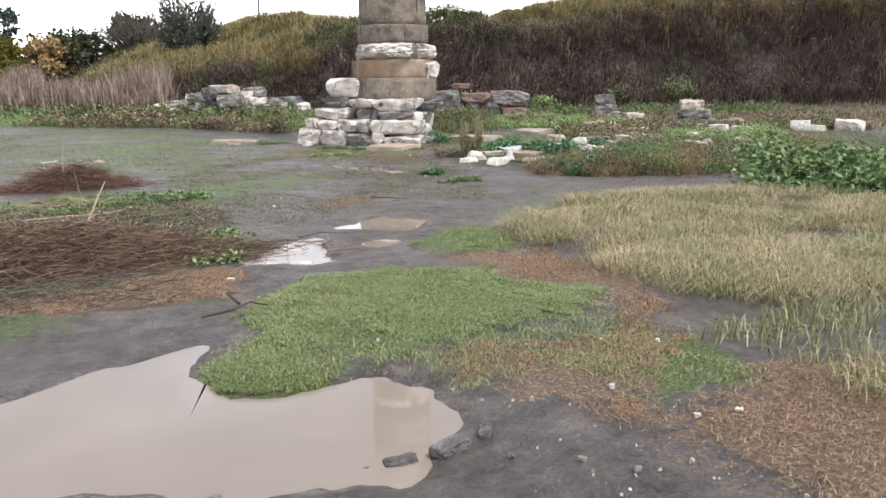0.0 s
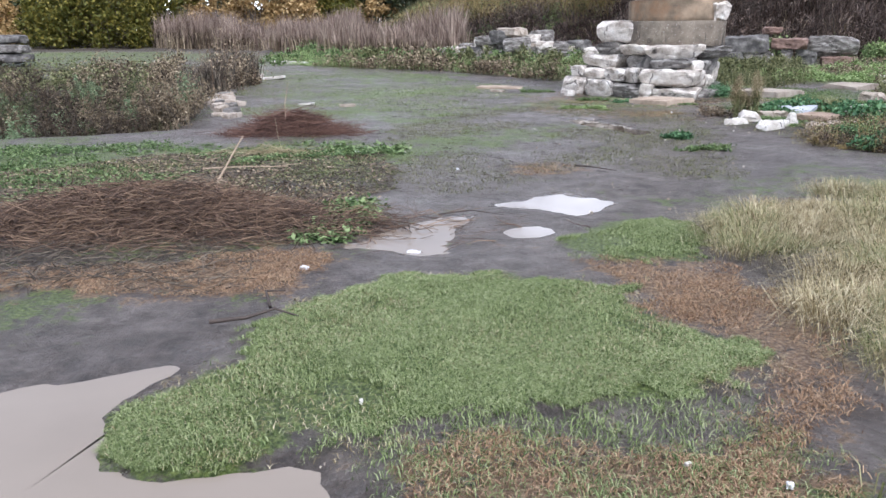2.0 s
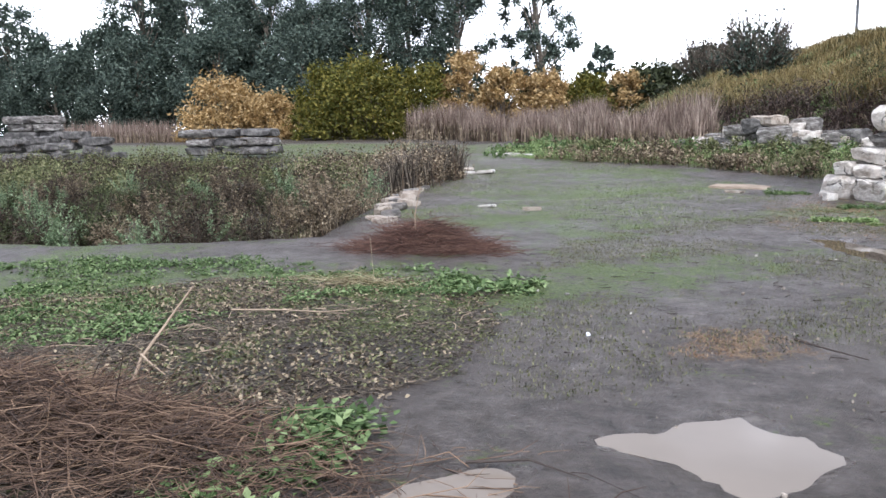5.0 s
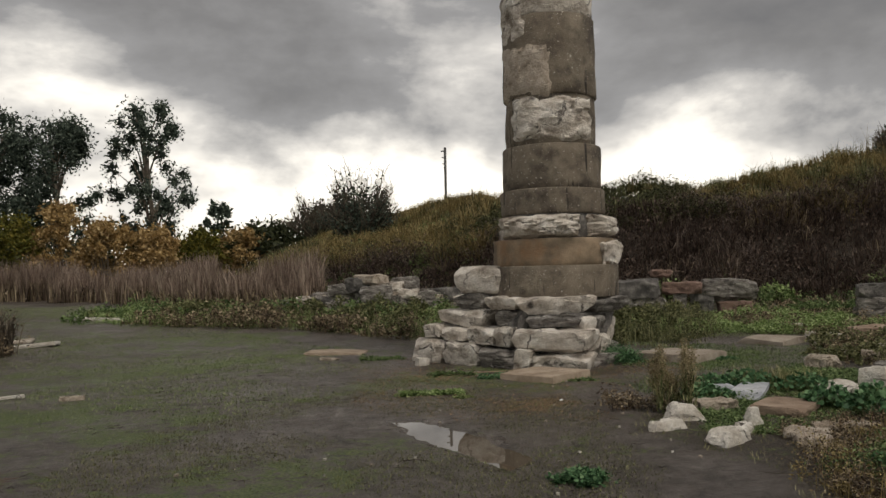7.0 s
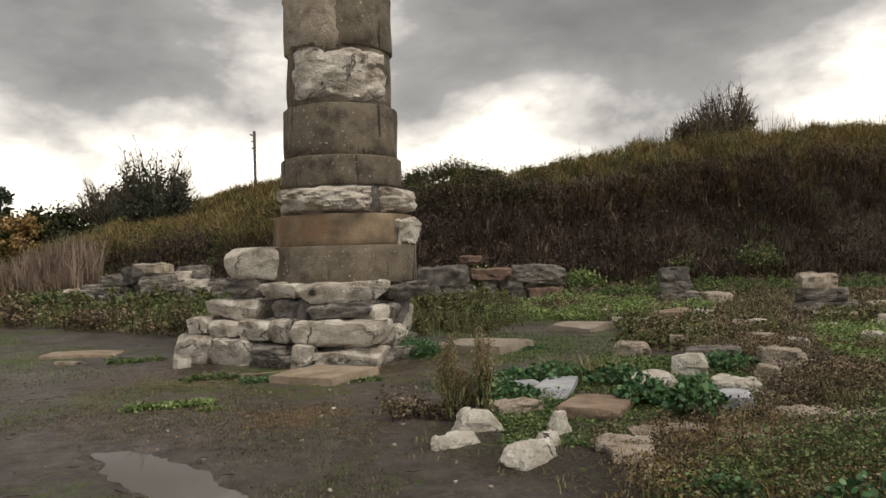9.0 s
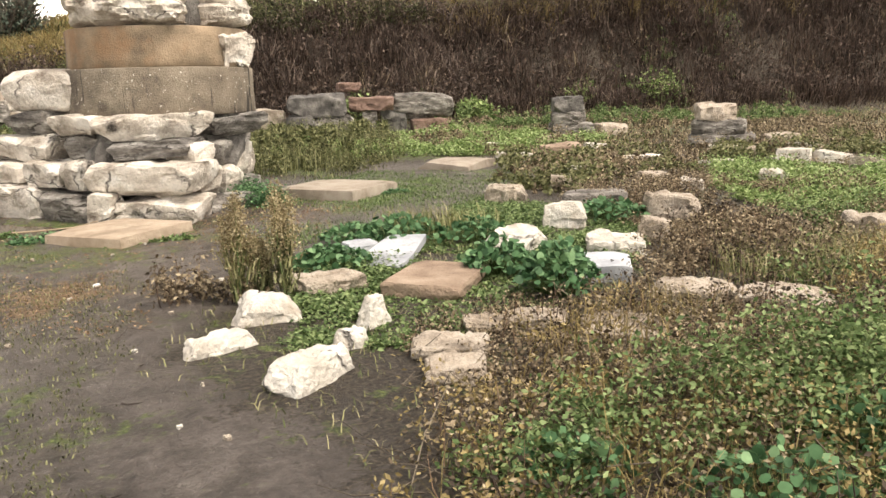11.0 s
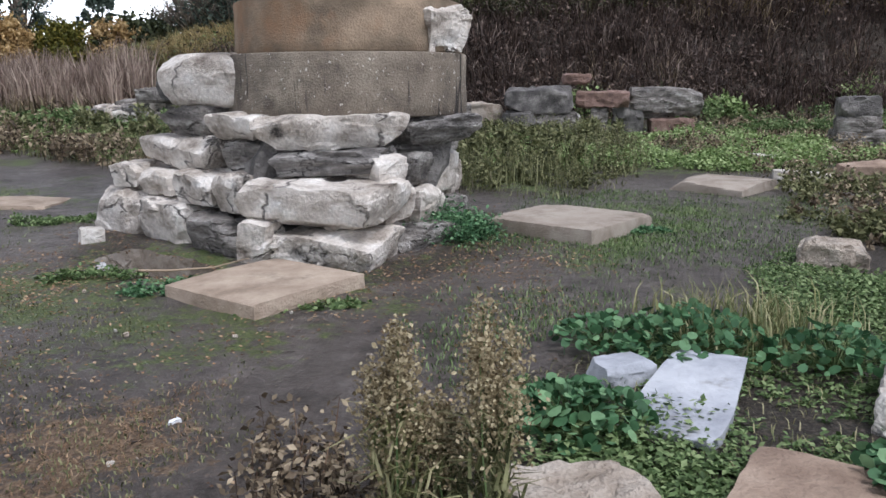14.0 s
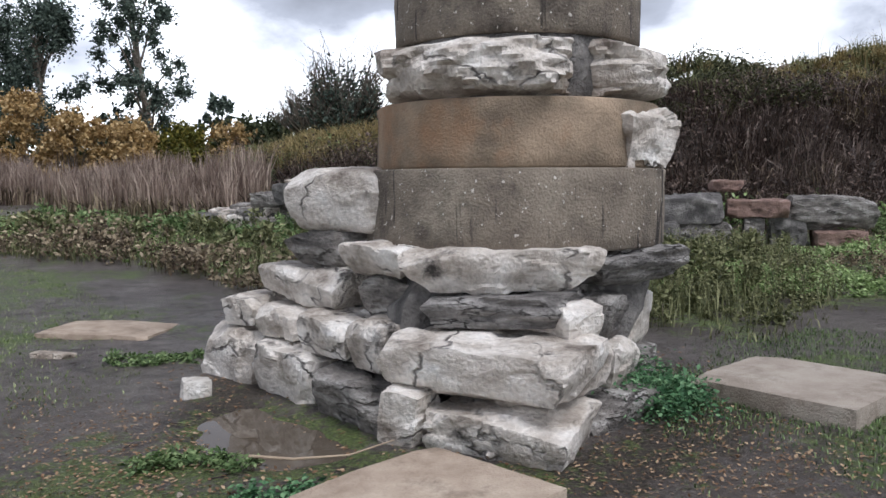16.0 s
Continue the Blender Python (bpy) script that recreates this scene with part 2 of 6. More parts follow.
OLIVE = leafy("olive_weeds", (0.05, 0.058, 0.024), (0.15, 0.16, 0.07), (0.31, 0.31, 0.16))
SAGE = leafy("pale_sage_leaves", (0.10, 0.15, 0.075), (0.19, 0.26, 0.14), (0.34, 0.42, 0.25))
DEAD_BROWN = leafy("dark_brown_dead_leaves", (0.025, 0.019, 0.014), (0.065, 0.048, 0.034), (0.14, 0.105, 0.07))
DUN = leafy("dun_dead_leaves", (0.11, 0.085, 0.055), (0.22, 0.17, 0.11), (0.38, 0.31, 0.21))
DEEP_OLIVE = leafy("deep_olive_leaves", (0.028, 0.035, 0.014), (0.07, 0.085, 0.035), (0.15, 0.17, 0.08))
BROWN_WEED = leafy("withered_weeds", (0.05, 0.037, 0.025), (0.19, 0.145, 0.095), (0.50, 0.41, 0.28))
BRAMBLE = leafy("dry_bramble", (0.03, 0.022, 0.019), (0.085, 0.06, 0.05), (0.21, 0.155, 0.125))
GREY_BRAMBLE = leafy("grey_brown_bramble", (0.05, 0.038, 0.034), (0.14, 0.105, 0.09), (0.30, 0.24, 0.20))
DARK_SCRUB = leafy("dark_scrub_leaves", (0.02, 0.025, 0.012), (0.055, 0.062, 0.028), (0.13, 0.13, 0.06))
OCHRE_GRASS = leafy("ochre_grass", (0.14, 0.11, 0.045), (0.30, 0.23, 0.10), (0.45, 0.36, 0.18))
REED = leafy("dry_reeds", (0.15, 0.105, 0.085), (0.30, 0.225, 0.18), (0.47, 0.38, 0.31))
AUTUMN = leafy("autumn_leaves", (0.24, 0.155, 0.06), (0.43, 0.29, 0.12), (0.60, 0.45, 0.24))
YELLOW_GREEN = leafy("yellow_green_leaves", (0.06, 0.065, 0.012), (0.13, 0.13, 0.025), (0.24, 0.20, 0.04))
GUM_LEAF = leafy("eucalyptus_leaves", (0.03, 0.045, 0.036), (0.075, 0.105, 0.082), (0.17, 0.21, 0.165))
HEDGE = leafy("dark_hedge_leaves", (0.015, 0.022, 0.01), (0.04, 0.05, 0.022), (0.08, 0.09, 0.04))
SEED = leafy("brown_seed_heads", (0.17, 0.13, 0.07), (0.33, 0.27, 0.16), (0.52, 0.45, 0.29))
METAL = material("dull_metal", ((0.10, 0.10, 0.10), (0.16, 0.16, 0.16)), 6, 0.55, 0.1, 60)
PAPER = material("white_paper", ((0.62, 0.64, 0.68), (0.78, 0.79, 0.80)), 20, 0.7, 0.2, 90)


def water(name, colour, rough):
    m = bpy.data.materials.new(name)
    m.use_nodes = True
    n, l = m.node_tree.nodes, m.node_tree.links
    b = n["Principled BSDF"]
    co = n.new("ShaderNodeTexCoord")
    tex = n.new("ShaderNodeTexNoise")
    tex.inputs["Scale"].default_value, tex.inputs["Detail"].default_value = 1.6, 4.0
    tone = n.new("ShaderNodeValToRGB")
    tone.color_ramp.elements[0].color = (*[c * 0.82 for c in colour], 1)
    tone.color_ramp.elements[1].color = (*[c * 1.15 for c in colour], 1)
    l.new(co.outputs["Object"], tex.inputs["Vector"])
    l.new(tex.outputs["Fac"], tone.inputs[0])
    l.new(tone.outputs[0], b.inputs["Base Color"])
    b.inputs["Roughness"].default_value, b.inputs["IOR"].default_value = rough, 1.5
    return m


MUDDY_WATER = water("muddy_water", (0.255, 0.215, 0.175), 0.02)
DARK_WATER = water("shallow_clear_water", (0.10, 0.08, 0.06), 0.015)


def soil():
    """Damp trodden mud, with moss, straw litter, dark humus with painted plant shade, and wet sheen where the ground's
    layers say so.
    """
    m = bpy.data.materials.new("damp_soil")
    m.use_nodes = True
    n, l = m.node_tree.nodes, m.node_tree.links
    bsdf = n["Principled BSDF"]
    co = n.new("ShaderNodeTexCoord")

    def tex(scale, detail=8.0, rough=0.6):
        t = n.new("ShaderNodeTexNoise")
        t.inputs["Scale"].default_value, t.inputs["Detail"].default_value, t.inputs["Roughness"].default_value = scale, detail, rough
        l.new(co.outputs["Object"], t.inputs["Vector"])
        return t.outputs["Fac"]

    def ramp_of(fac, *stops):
        r = n.new("ShaderNodeValToRGB")
        r.color_ramp.elements[0].position, r.color_ramp.elements[0].color = stops[0][0], (*stops[0][1], 1)
        r.color_ramp.elements[1].position, r.color_ramp.elements[1].color = stops[-1][0], (*stops[-1][1], 1)
        for at, c in stops[1:-1]:
            r.color_ramp.elements.new(at).color = (*c, 1)
        l.new(fac, r.inputs[0])
        return r.outputs[0]

    def math_of(op, a, b):
        k = n.new("ShaderNodeMath")
        k.operation = op
        for i, v in enumerate((a, b)):
            if isinstance(v, (int, float)):
                k.inputs[i].default_value = v
            else:
                l.new(v, k.inputs[i])
        return k.outputs[0]

    def layer(base, name, colour, speck):
        at = n.new("ShaderNodeAttribute")
        at.attribute_name = name
        edge = n.new("ShaderNodeMapRange")
        edge.inputs["From Min"].default_value, edge.inputs["From Max"].default_value = 0.45, 0.58
        l.new(math_of("ADD", at.outputs["Fac"], math_of("MULTIPLY", math_of("SUBTRACT", speck, 0.5), 2.3)), edge.inputs["Value"])
        mix = n.new("ShaderNodeMix")
        mix.data_type = "RGBA"
        l.new(edge.outputs[0], mix.inputs["Factor"])
        l.new(base, mix.inputs["A"])
        l.new(colour, mix.inputs["B"])
        return mix.outputs["Result"], edge.outputs[0]

    fine, mid, wide, grit, tuft = tex(45), tex(5.5, 12.0, 0.74), tex(1.1), tex(110, 3), tex(11, 12.0, 0.75)
    mud = ramp_of(math_of("ADD", math_of("MULTIPLY", mid, 0.75), math_of("MULTIPLY", wide, 0.25)), (0.36, (0.045, 0.036, 0.03)), (0.46, (0.12, 0.10, 0.088)), (0.54, (0.18, 0.153, 0.138)), (0.66, (0.31, 0.27, 0.245)))
    mossy = ramp_of(fine, (0.3, (0.035, 0.055, 0.014)), (0.5, (0.12, 0.165, 0.045)), (0.7, (0.26, 0.31, 0.10)))
    straw = ramp_of(fine, (0.3, (0.10, 0.065, 0.04)), (0.5, (0.25, 0.165, 0.10)), (0.72, (0.42, 0.31, 0.20)))
    # One near-black tone serves humus and the shade painted between plants.
    humus_shade = ramp_of(fine, (0.3, (0.022, 0.017, 0.013)), (0.5, (0.065, 0.051, 0.038)), (0.7, (0.15, 0.12, 0.09)))
    colour, _ = layer(mud, "humus_shade", humus_shade, mid)
    colour, _ = layer(colour, "moss", mossy, math_of("ADD", math_of("MULTIPLY", tuft, 0.5), math_of("MULTIPLY", tex(2.0, 10.0, 0.7), 0.5)))
    colour, _ = layer(colour, "straw", straw, mid)
    grain = n.new("ShaderNodeHueSaturation")
    rub = n.new("ShaderNodeMapRange")
    rub.inputs["From Min"].default_value, rub.inputs["From Max"].default_value = 0.3, 0.7
    rub.inputs["To Min"].default_value, rub.inputs["To Max"].default_value = 0.55, 1.45
    l.new(math_of("ADD", math_of("MULTIPLY", tex(26, 10.0, 0.8), 0.6), math_of("MULTIPLY", fine, 0.4)), rub.inputs["Value"])
    l.new(rub.outputs[0], grain.inputs["Value"])
    l.new(colour, grain.inputs["Color"])
    colour = grain.outputs[0]
    pebble = n.new("ShaderNodeMix")
    pebble.data_type = "RGBA"
    pebble.inputs["B"].default_value = (0.42, 0.38, 0.33, 1)
    spot = n.new("ShaderNodeMapRange")
    spot.inputs["From Min"].default_value, spot.inputs["From Max"].default_value = 0.68, 0.72
    l.new(grit, spot.inputs["Value"])
    l.new(spot.outputs[0], pebble.inputs["Factor"])
    l.new(colour, pebble.inputs["A"])
    l.new(pebble.outputs["Result"], bsdf.inputs["Base Color"])
    wet = n.new("ShaderNodeAttribute")
    wet.attribute_name = "wet"
    dry = n.new("ShaderNodeMapRange")
    dry.inputs["To Min"].default_value, dry.inputs["To Max"].default_value = 0.72, 0.15
    l.new(math_of("MULTIPLY", wet.outputs["Fac"], math_of("ADD", wide, 0.3)), dry.inputs["Value"])
    l.new(dry.outputs[0], bsdf.inputs["Roughness"])
    b = n.new("ShaderNodeBump")
    b.inputs["Strength"].default_value, b.inputs["Distance"].default_value = 1.0, 0.055
    height = n.new("ShaderNodeMath")
    height.operation = "MULTIPLY_ADD"
    height.inputs[1].default_value = 2.0
    l.new(mid, height.inputs[0])
    l.new(fine, height.inputs[2])
    l.new(height.outputs[0], b.inputs["Height"])
    l.new(b.outputs[0], bsdf.inputs["Normal"])
    return m


SOIL = soil()


# ---- building helpers ----
rng = np.random.default_rng(7)


def smooth(a, b, v):
    k = np.clip((np.asarray(v, float) - a) / (b - a), 0, 1)
    return k * k * (3 - 2 * k)


def wave(x, y, scale, seed=0.0):
    """Cheap soft unevenness between about -1 and 1."""
    x, y = np.asarray(x, float) * scale, np.asarray(y, float) * scale
    return (np.sin(x * 1.7 + 1.3 * np.sin(y * 1.1 + seed) + seed) + np.sin(y * 2.3 + 1.7 * np.sin(x * 0.9 + 2 * seed) + 1.9 * seed)
            + 0.6 * np.sin(x * 4.1 - y * 3.3 + 3 * seed) + 0.4 * np.sin(x * 7.3 + y * 6.1 + 5 * seed)) / 3.0


def inside(points, x, y):
    """Distance in metres to a closed outline, positive inside."""
    x, y = np.asarray(x, float), np.asarray(y, float)
    near, odd = np.full(x.shape, 1e9), np.zeros(x.shape, bool)
    for (ax, ay), (bx, by) in zip(points, points[1:] + points[:1]):
        dx, dy = bx - ax, by - ay
        k = np.clip(((x - ax) * dx + (y - ay) * dy) / (dx * dx + dy * dy + 1e-9), 0, 1)
        near = np.minimum(near, np.hypot(x - ax - k * dx, y - ay - k * dy))
        cross = (ay > y) != (by > y)
        odd ^= cross & (x < dx * (y - ay) / (dy if dy else 1e-9) + ax)
    return np.where(odd, near, -near)


def mesh_of(name, verts, faces, mat, soft=True):
    me = bpy.data.meshes.new(name)
    me.from_pydata(np.asarray(verts, float).tolist() if isinstance(verts, np.ndarray) else verts, [], faces)
    me.materials.append(mat)
    if soft:
        me.shade_smooth()
    return me


def fast_mesh(name, verts, polys, mat):
    """A mesh from arrays: verts (n, 3), polys (m, k) with one count of corners."""
    me = bpy.data.meshes.new(name)
    polys = np.asarray(polys, np.int32)
    me.vertices.add(len(verts))
    me.vertices.foreach_set("co", np.asarray(verts, np.float32).ravel())
    me.loops.add(polys.size)
    me.loops.foreach_set("vertex_index", polys.ravel())
    me.polygons.add(len(polys))
    me.polygons.foreach_set("loop_start", np.arange(0, polys.size, polys.shape[1], dtype=np.int32))
    me.update(calc_edges=True)
    me.validate()
    me.materials.append(mat)
    return me


def thing(name, label, category, group="", kind=""):
    return tagged(new(name), label, category, group, kind)


def child(name, me, parent, label=""):
    ob = new(name, me)
    ob.parent = parent
    return tagged(ob, label)


# ---- ground plan ----
BIG_PUDDLE = [(-5.2, 0.2), (-4.5, 0.75), (-3.95, 1.05), (-3.6, 1.25), (-3.25, 1.38), (-3.42, 0.9), (-3.38, 0.56), (-3.2, 0.42), (-2.95, 0.40), (-2.62, 0.46),
              (-2.4, 0.2), (-2.52, -0.25), (-2.9, -0.55), (-3.5, -0.5), (-3.95, -0.15), (-4.6, -0.5)]
SHEEN_A = [(-2.72, 3.28), (-2.46, 3.75), (-2.0, 4.15), (-2.12, 3.6), (-2.1, 3.13), (-2.37, 3.06)]
SHEEN_B = [(-1.74, 4.55), (-1.12, 5.0), (-0.83, 4.62), (-1.08, 4.15), (-1.36, 4.35)]
SHEEN_C = [(-1.7, 3.62), (-1.58, 3.74), (-1.45, 3.68), (-1.5, 3.52), (-1.62, 3.5)]
CLEAR_PUDDLE = [(-0.1, 11.55), (0.16, 11.5), (0.40, 11.2), (0.66, 10.4), (0.82, 9.6), (0.62, 9.3), (0.4, 9.7), (0.2, 10.2), (0.02, 10.9)]
FOOT_PUDDLE = [(1.15, 16.35), (1.75, 15.7), (2.0, 15.3), (1.6, 14.95), (1.1, 15.3), (0.85, 15.9)]
LAWN_A = [(-2.95, 2.05), (-2.5, 2.45), (-1.87, 2.6), (-1.3, 2.25), (-0.95, 1.55), (-0.72, 1.25), (-1.3, 0.95), (-1.58, 0.9), (-2.21, 0.83), (-2.65, 0.63), (-2.88, 0.34),
          (-3.33, 0.45), (-3.45, 0.87), (-3.08, 1.24)]
LAWN_B = [(-1.4, 3.4), (-0.9, 3.9), (-0.5, 4.0), (-0.35, 3.6), (-0.6, 2.85), (-1.15, 2.75)]
LAWN_C = [(-1.9, 0.25), (-1.35, 0.6), (-0.9, 0.3), (-0.9, -0.3), (-1.6, -0.4)]
STRAW_A = [(-1.3, 2.75), (-0.6, 2.9), (-0.35, 2.2), (-0.3, 1.5), (-0.75, 0.75), (-1.5, 0.55), (-2.3, 0.55), (-2.3, 0.15), (-1.8, -0.5), (-0.9, 0.3), (-0.9, 1.3), (-1.2, 2.2)]
STRAW_B = [(-4.0, 2.15), (-3.0, 2.25), (-2.85, 2.9), (-3.1, 3.2), (-4.2, 2.9), (-4.9, 2.5)]
STRAW_C = [(-1.9, -0.6), (-0.6, -0.2), (0.6, -0.6), (0.4, -2.0), (-1.6, -2.0)]
STRAW_D = [(-1.5, 6.6), (-0.9, 6.7), (-0.65, 6.2), (-0.8, 5.9), (-1.35, 5.95)]
STRAW_E = [(1.15, 12.6), (2.0, 12.7), (2.1, 11.9), (1.5, 11.3), (1.0, 11.8)]
CLUMP = [(-0.42, 3.2), (0.1, 4.1), (1.5, 5.1), (3.2, 4.9), (4.6, 3.8), (4.2, 2.2), (2.6, 1.1), (1.0, 0.5), (0.0, 0.55), (-0.3, 1.2), (-0.4, 2.2)]
STICKS = [(-5.6, 3.0), (-4.2, 2.7), (-3.4, 3.0), (-3.0, 3.7), (-3.0, 4.5), (-3.4, 4.9), (-4.6, 4.7), (-5.8, 4.4)]
LITTER = [(-5.5, 4.2), (-3.2, 4.4), (-2.6, 5.2), (-2.7, 6.6), (-3.2, 7.9), (-5.0, 7.6), (-7.0, 6.2)]
LEAF_BED = [(-9.0, 4.0), (-5.2, 4.8), (-4.6, 6.0), (-4.0, 7.0), (-3.0, 7.6), (-3.3, 8.4), (-5.0, 8.6), (-9.5, 7.6)]
BASIN = [(-40.0, 7.5), (-8.7, 8.9), (-7.0, 9.6), (-5.75, 10.4), (-6.3, 12.6), (-7.2, 17.0), (-7.9, 20.0), (-10.0, 26.0), (-14.0, 34.0), (-45.0, 36.0)]
FIELD = [(1.1, 21.0), (-2.0, 24.5), (-6.5, 27.0), (-9.0, 31.0), (-9.5, 60.0), (6.0, 60.0), (5.0, 27.0), (3.4, 21.5)]
BED = [(1.9, 10.4), (2.4, 9.0), (2.3, 7.9), (3.0, 7.0), (5.0, 6.4), (9.0, 6.6), (14.0, 9.0), (16.0, 14.0), (10.0, 15.8), (6.4, 15.0), (5.0, 13.2), (4.0, 12.9), (3.2, 12.3), (2.6, 11.5)]
BACK = [(4.4, 18.4), (6.0, 17.6), (7.0, 19.2), (9.4, 19.0), (12.0, 17.6), (18.0, 15.0), (36.0, 14.0), (36.0, 27.6), (6.0, 27.6), (4.6, 22.0)]

RIDGE_X = np.array([-60.0, -10.0, -6.0, -3.5, -0.9, 1.0, 3.6, 5.7, 9.6, 12.2, 15.5, 18.8, 21.9, 24.5, 40.0, 90.0])
RIDGE_Z = np.array([0.0, 0.0, 1.2, 2.8, 3.5, 3.7, 3.75, 3.7, 3.9, 4.4, 4.4, 5.1, 5.6, 5.7, 6.6, 6.6])

FAR_X = np.array([-12.0, -4.0, 0.0, 4.0, 8.0, 12.0])
FAR_K = np.array([0.0, 0.42, 0.8, 1.0, 0.75, 0.0])


def hill_foot(x):
    x = np.asarray(x, float)
    return 27.6 + 0.9 * np.clip(8.0 - x, 0, 30) - 0.25 * np.clip(x - 14, 0, 40) + 0.5 * wave(x, 0 * x, 0.35, 2.0)


def ground_z(x, y):
    x, y = np.asarray(x, float), np.asarray(y, float)
    z = 0.30 * smooth(17, 28, y) + 0.30 * smooth(28, 75, y)
    z = z + 0.012 * wave(x, y, 1.9, 1.0) + 0.007 * wave(x, y, 6.5, 4.0)
    z = z - 0.75 * smooth(0.0, 1.6, inside(BASIN, x, y))
    z = z + 0.025 * smooth(0.0, 2.2, inside(BED, x, y)) * (0.5 + 0.5 * wave(x, y, 0.9, 3.0))
    for outline, deep in ((BIG_PUDDLE, 0.07), (SHEEN_A, 0.045), (SHEEN_B, 0.04), (SHEEN_C, 0.035), (CLEAR_PUDDLE, 0.06), (FOOT_PUDDLE, 0.06)):
        z = z - deep * smooth(-0.18, 0.22, inside(outline, x, y) + 0.05 * wave(x, y, 5.0, 2.0) + 0.015 * wave(x, y, 11.0, 5.0))
    z = z + 0.02 * smooth(-0.1, 0.25, inside(LAWN_A, x, y)) + 0.015 * smooth(-0.1, 0.25, inside(LAWN_B, x, y))
    top = np.interp(x, RIDGE_X, RIDGE_Z) + 0.32 * wave(x, y, 0.8, 6.0) + 0.15 * wave(x, y, 2.3, 3.0)
    rise = y - hill_foot(x)
    back = smooth(8.0, 3.0, x)
    far = 2.5 * np.interp(x, FAR_X, FAR_K) * smooth(5, 28, rise) * (1 - 0.75 * smooth(36, 80, rise))
    top = top * (1 - 0.35 * back)
    z = z + far + top * (0.10 * smooth(-2.0, 0.5, rise) + 0.62 * smooth(0.0, 3.2, rise) + 0.28 * smooth(2.4, 7.5, rise)) * (1 - 0.75 * smooth(30, 80, rise))
    return z


def spread_axis(lo, hi, step, far):
    fine = np.arange(lo, hi + 1e-6, step)
    out, k = [], step
    at = hi
    while at < far:
        k = min(k * 1.16, 120.0)
        at += k
        out.append(at)
    tail = np.array(out)
    head = lo - (tail - hi)
    return np.concatenate([head[::-1], fine, tail])


def build_ground():
    xs, ys = spread_axis(-9.0, 9.0, 0.075, 2500), spread_axis(-2.6, 20.0, 0.075, 2500)
    gx, gy = np.meshgrid(xs, ys)
    x, y = gx.ravel(), gy.ravel()
    verts = np.stack([x, y, ground_z(x, y)], -1)
    nx, ny = len(xs), len(ys)
    i = (np.arange(ny - 1)[:, None] * nx + np.arange(nx - 1)).ravel()
    me = fast_mesh("ground", verts, np.stack([i, i + 1, i + nx + 1, i + nx], -1), SOIL)
    me.shade_smooth()

    def layer(name, values):
        a = me.attributes.new(name, "FLOAT", "POINT")
        a.data.foreach_set("value", np.clip(values, 0, 1).astype(np.float32))

    def soft(outline, width=0.35):
        return np.clip(0.5 + inside(outline, x, y) / (2 * width), 0, 1)

    straw = np.maximum.reduce([soft(o) for o in (STRAW_A, STRAW_B, STRAW_C)] + [0.75 * soft(o) for o in (STRAW_D, STRAW_E)] + [0.25 * soft(CLUMP)]) * 0.86
    open_moss = 0.41 + 0.28 * wave(x, y, 0.55, 5.0) - 0.25 * smooth(0, 6, 6 - y) - 0.12 * smooth(-1.0, 1.0, x - 0.25 * y + 1.0)
    green_path = 0.47 * smooth(0.0, 2.0, inside([(-6.0, 12.0), (-3.0, 11.0), (-0.6, 13.5), (0.6, 19.0), (-2.0, 24.0), (-6.0, 27.0), (-12.0, 36.0), (-16.0, 36.0), (-8.5, 22.0), (-7.0, 16.0)], x, y))
    east = 0.54 * smooth(0.0, 1.2, inside([(3.5, 15.0), (2.9, 13.5), (3.0, 12.2), (5.0, 13.6), (7.0, 15.2), (9.0, 17.0), (7.0, 18.0), (5.0, 18.5)], x, y))
    moss = np.maximum.reduce([open_moss, green_path, east, soft(LAWN_A, 0.2), soft(LAWN_B, 0.2), soft(LAWN_C), 0.6 * soft(LEAF_BED, 0.8), 0.75 * soft(FIELD, 0.8), 0.55 * smooth(28, 36, y), 0.5 * soft(BACK, 0.6)])
    moss = moss * (1 - smooth(hill_foot(x) - 1.5, hill_foot(x) + 0.3, y) * 0.8)
    # The CLUMP term darkens real wet soil and paints in the tussocks' shade.
    humus_shade = np.maximum.reduce([soft(STICKS, 0.5), 0.9 * soft(CLUMP, 0.5), 0.85 * soft(LITTER, 0.7), 0.8 * soft(BED, 0.4), soft(BASIN, 0.5), smooth(-1.5, 0.3, y - hill_foot(x)),
                               0.8 * smooth(0.7, 0.0, np.abs(np.hypot(x - 2.7, y - 16.4) - 1.7)), 0.75 * soft(BACK, 0.6)])
    wet = np.clip(0.92 - 0.6 * moss - 0.5 * humus_shade * (y > 5) - 0.6 * straw + 0.15 * wave(x, y, 0.8, 7.0), 0, 1)
    for outline in (BIG_PUDDLE, SHEEN_A, SHEEN_B, CLEAR_PUDDLE):
        wet = np.maximum(wet, smooth(-0.5, -0.02, inside(outline, x, y)))
    for name, values in (("straw", straw), ("moss", moss), ("humus_shade", humus_shade), ("wet", wet)):
        layer(name, values)
    return tagged(new("ground", me), "damp trodden mud with moss, straw litter and puddle hollows", "ground", kind="structure")


build_ground()


def pool(name, outline, level, mat, label):
    """A still sheet of water; the ground's hollow gives it its shore."""
    cx, cy = np.mean(outline, 0)
    verts = [(cx + (x - cx) * 1.25 + 0.12 * np.sign(x - cx), cy + (y - cy) * 1.25 + 0.12 * np.sign(y - cy), level) for x, y in outline]
    me = mesh_of(name, [(cx, cy, level)] + verts, [(0, 1 + i, 1 + (i + 1) % len(verts)) for i in range(len(verts))], mat, False)
    return tagged(new(name, me), label, "puddle", kind="structure")


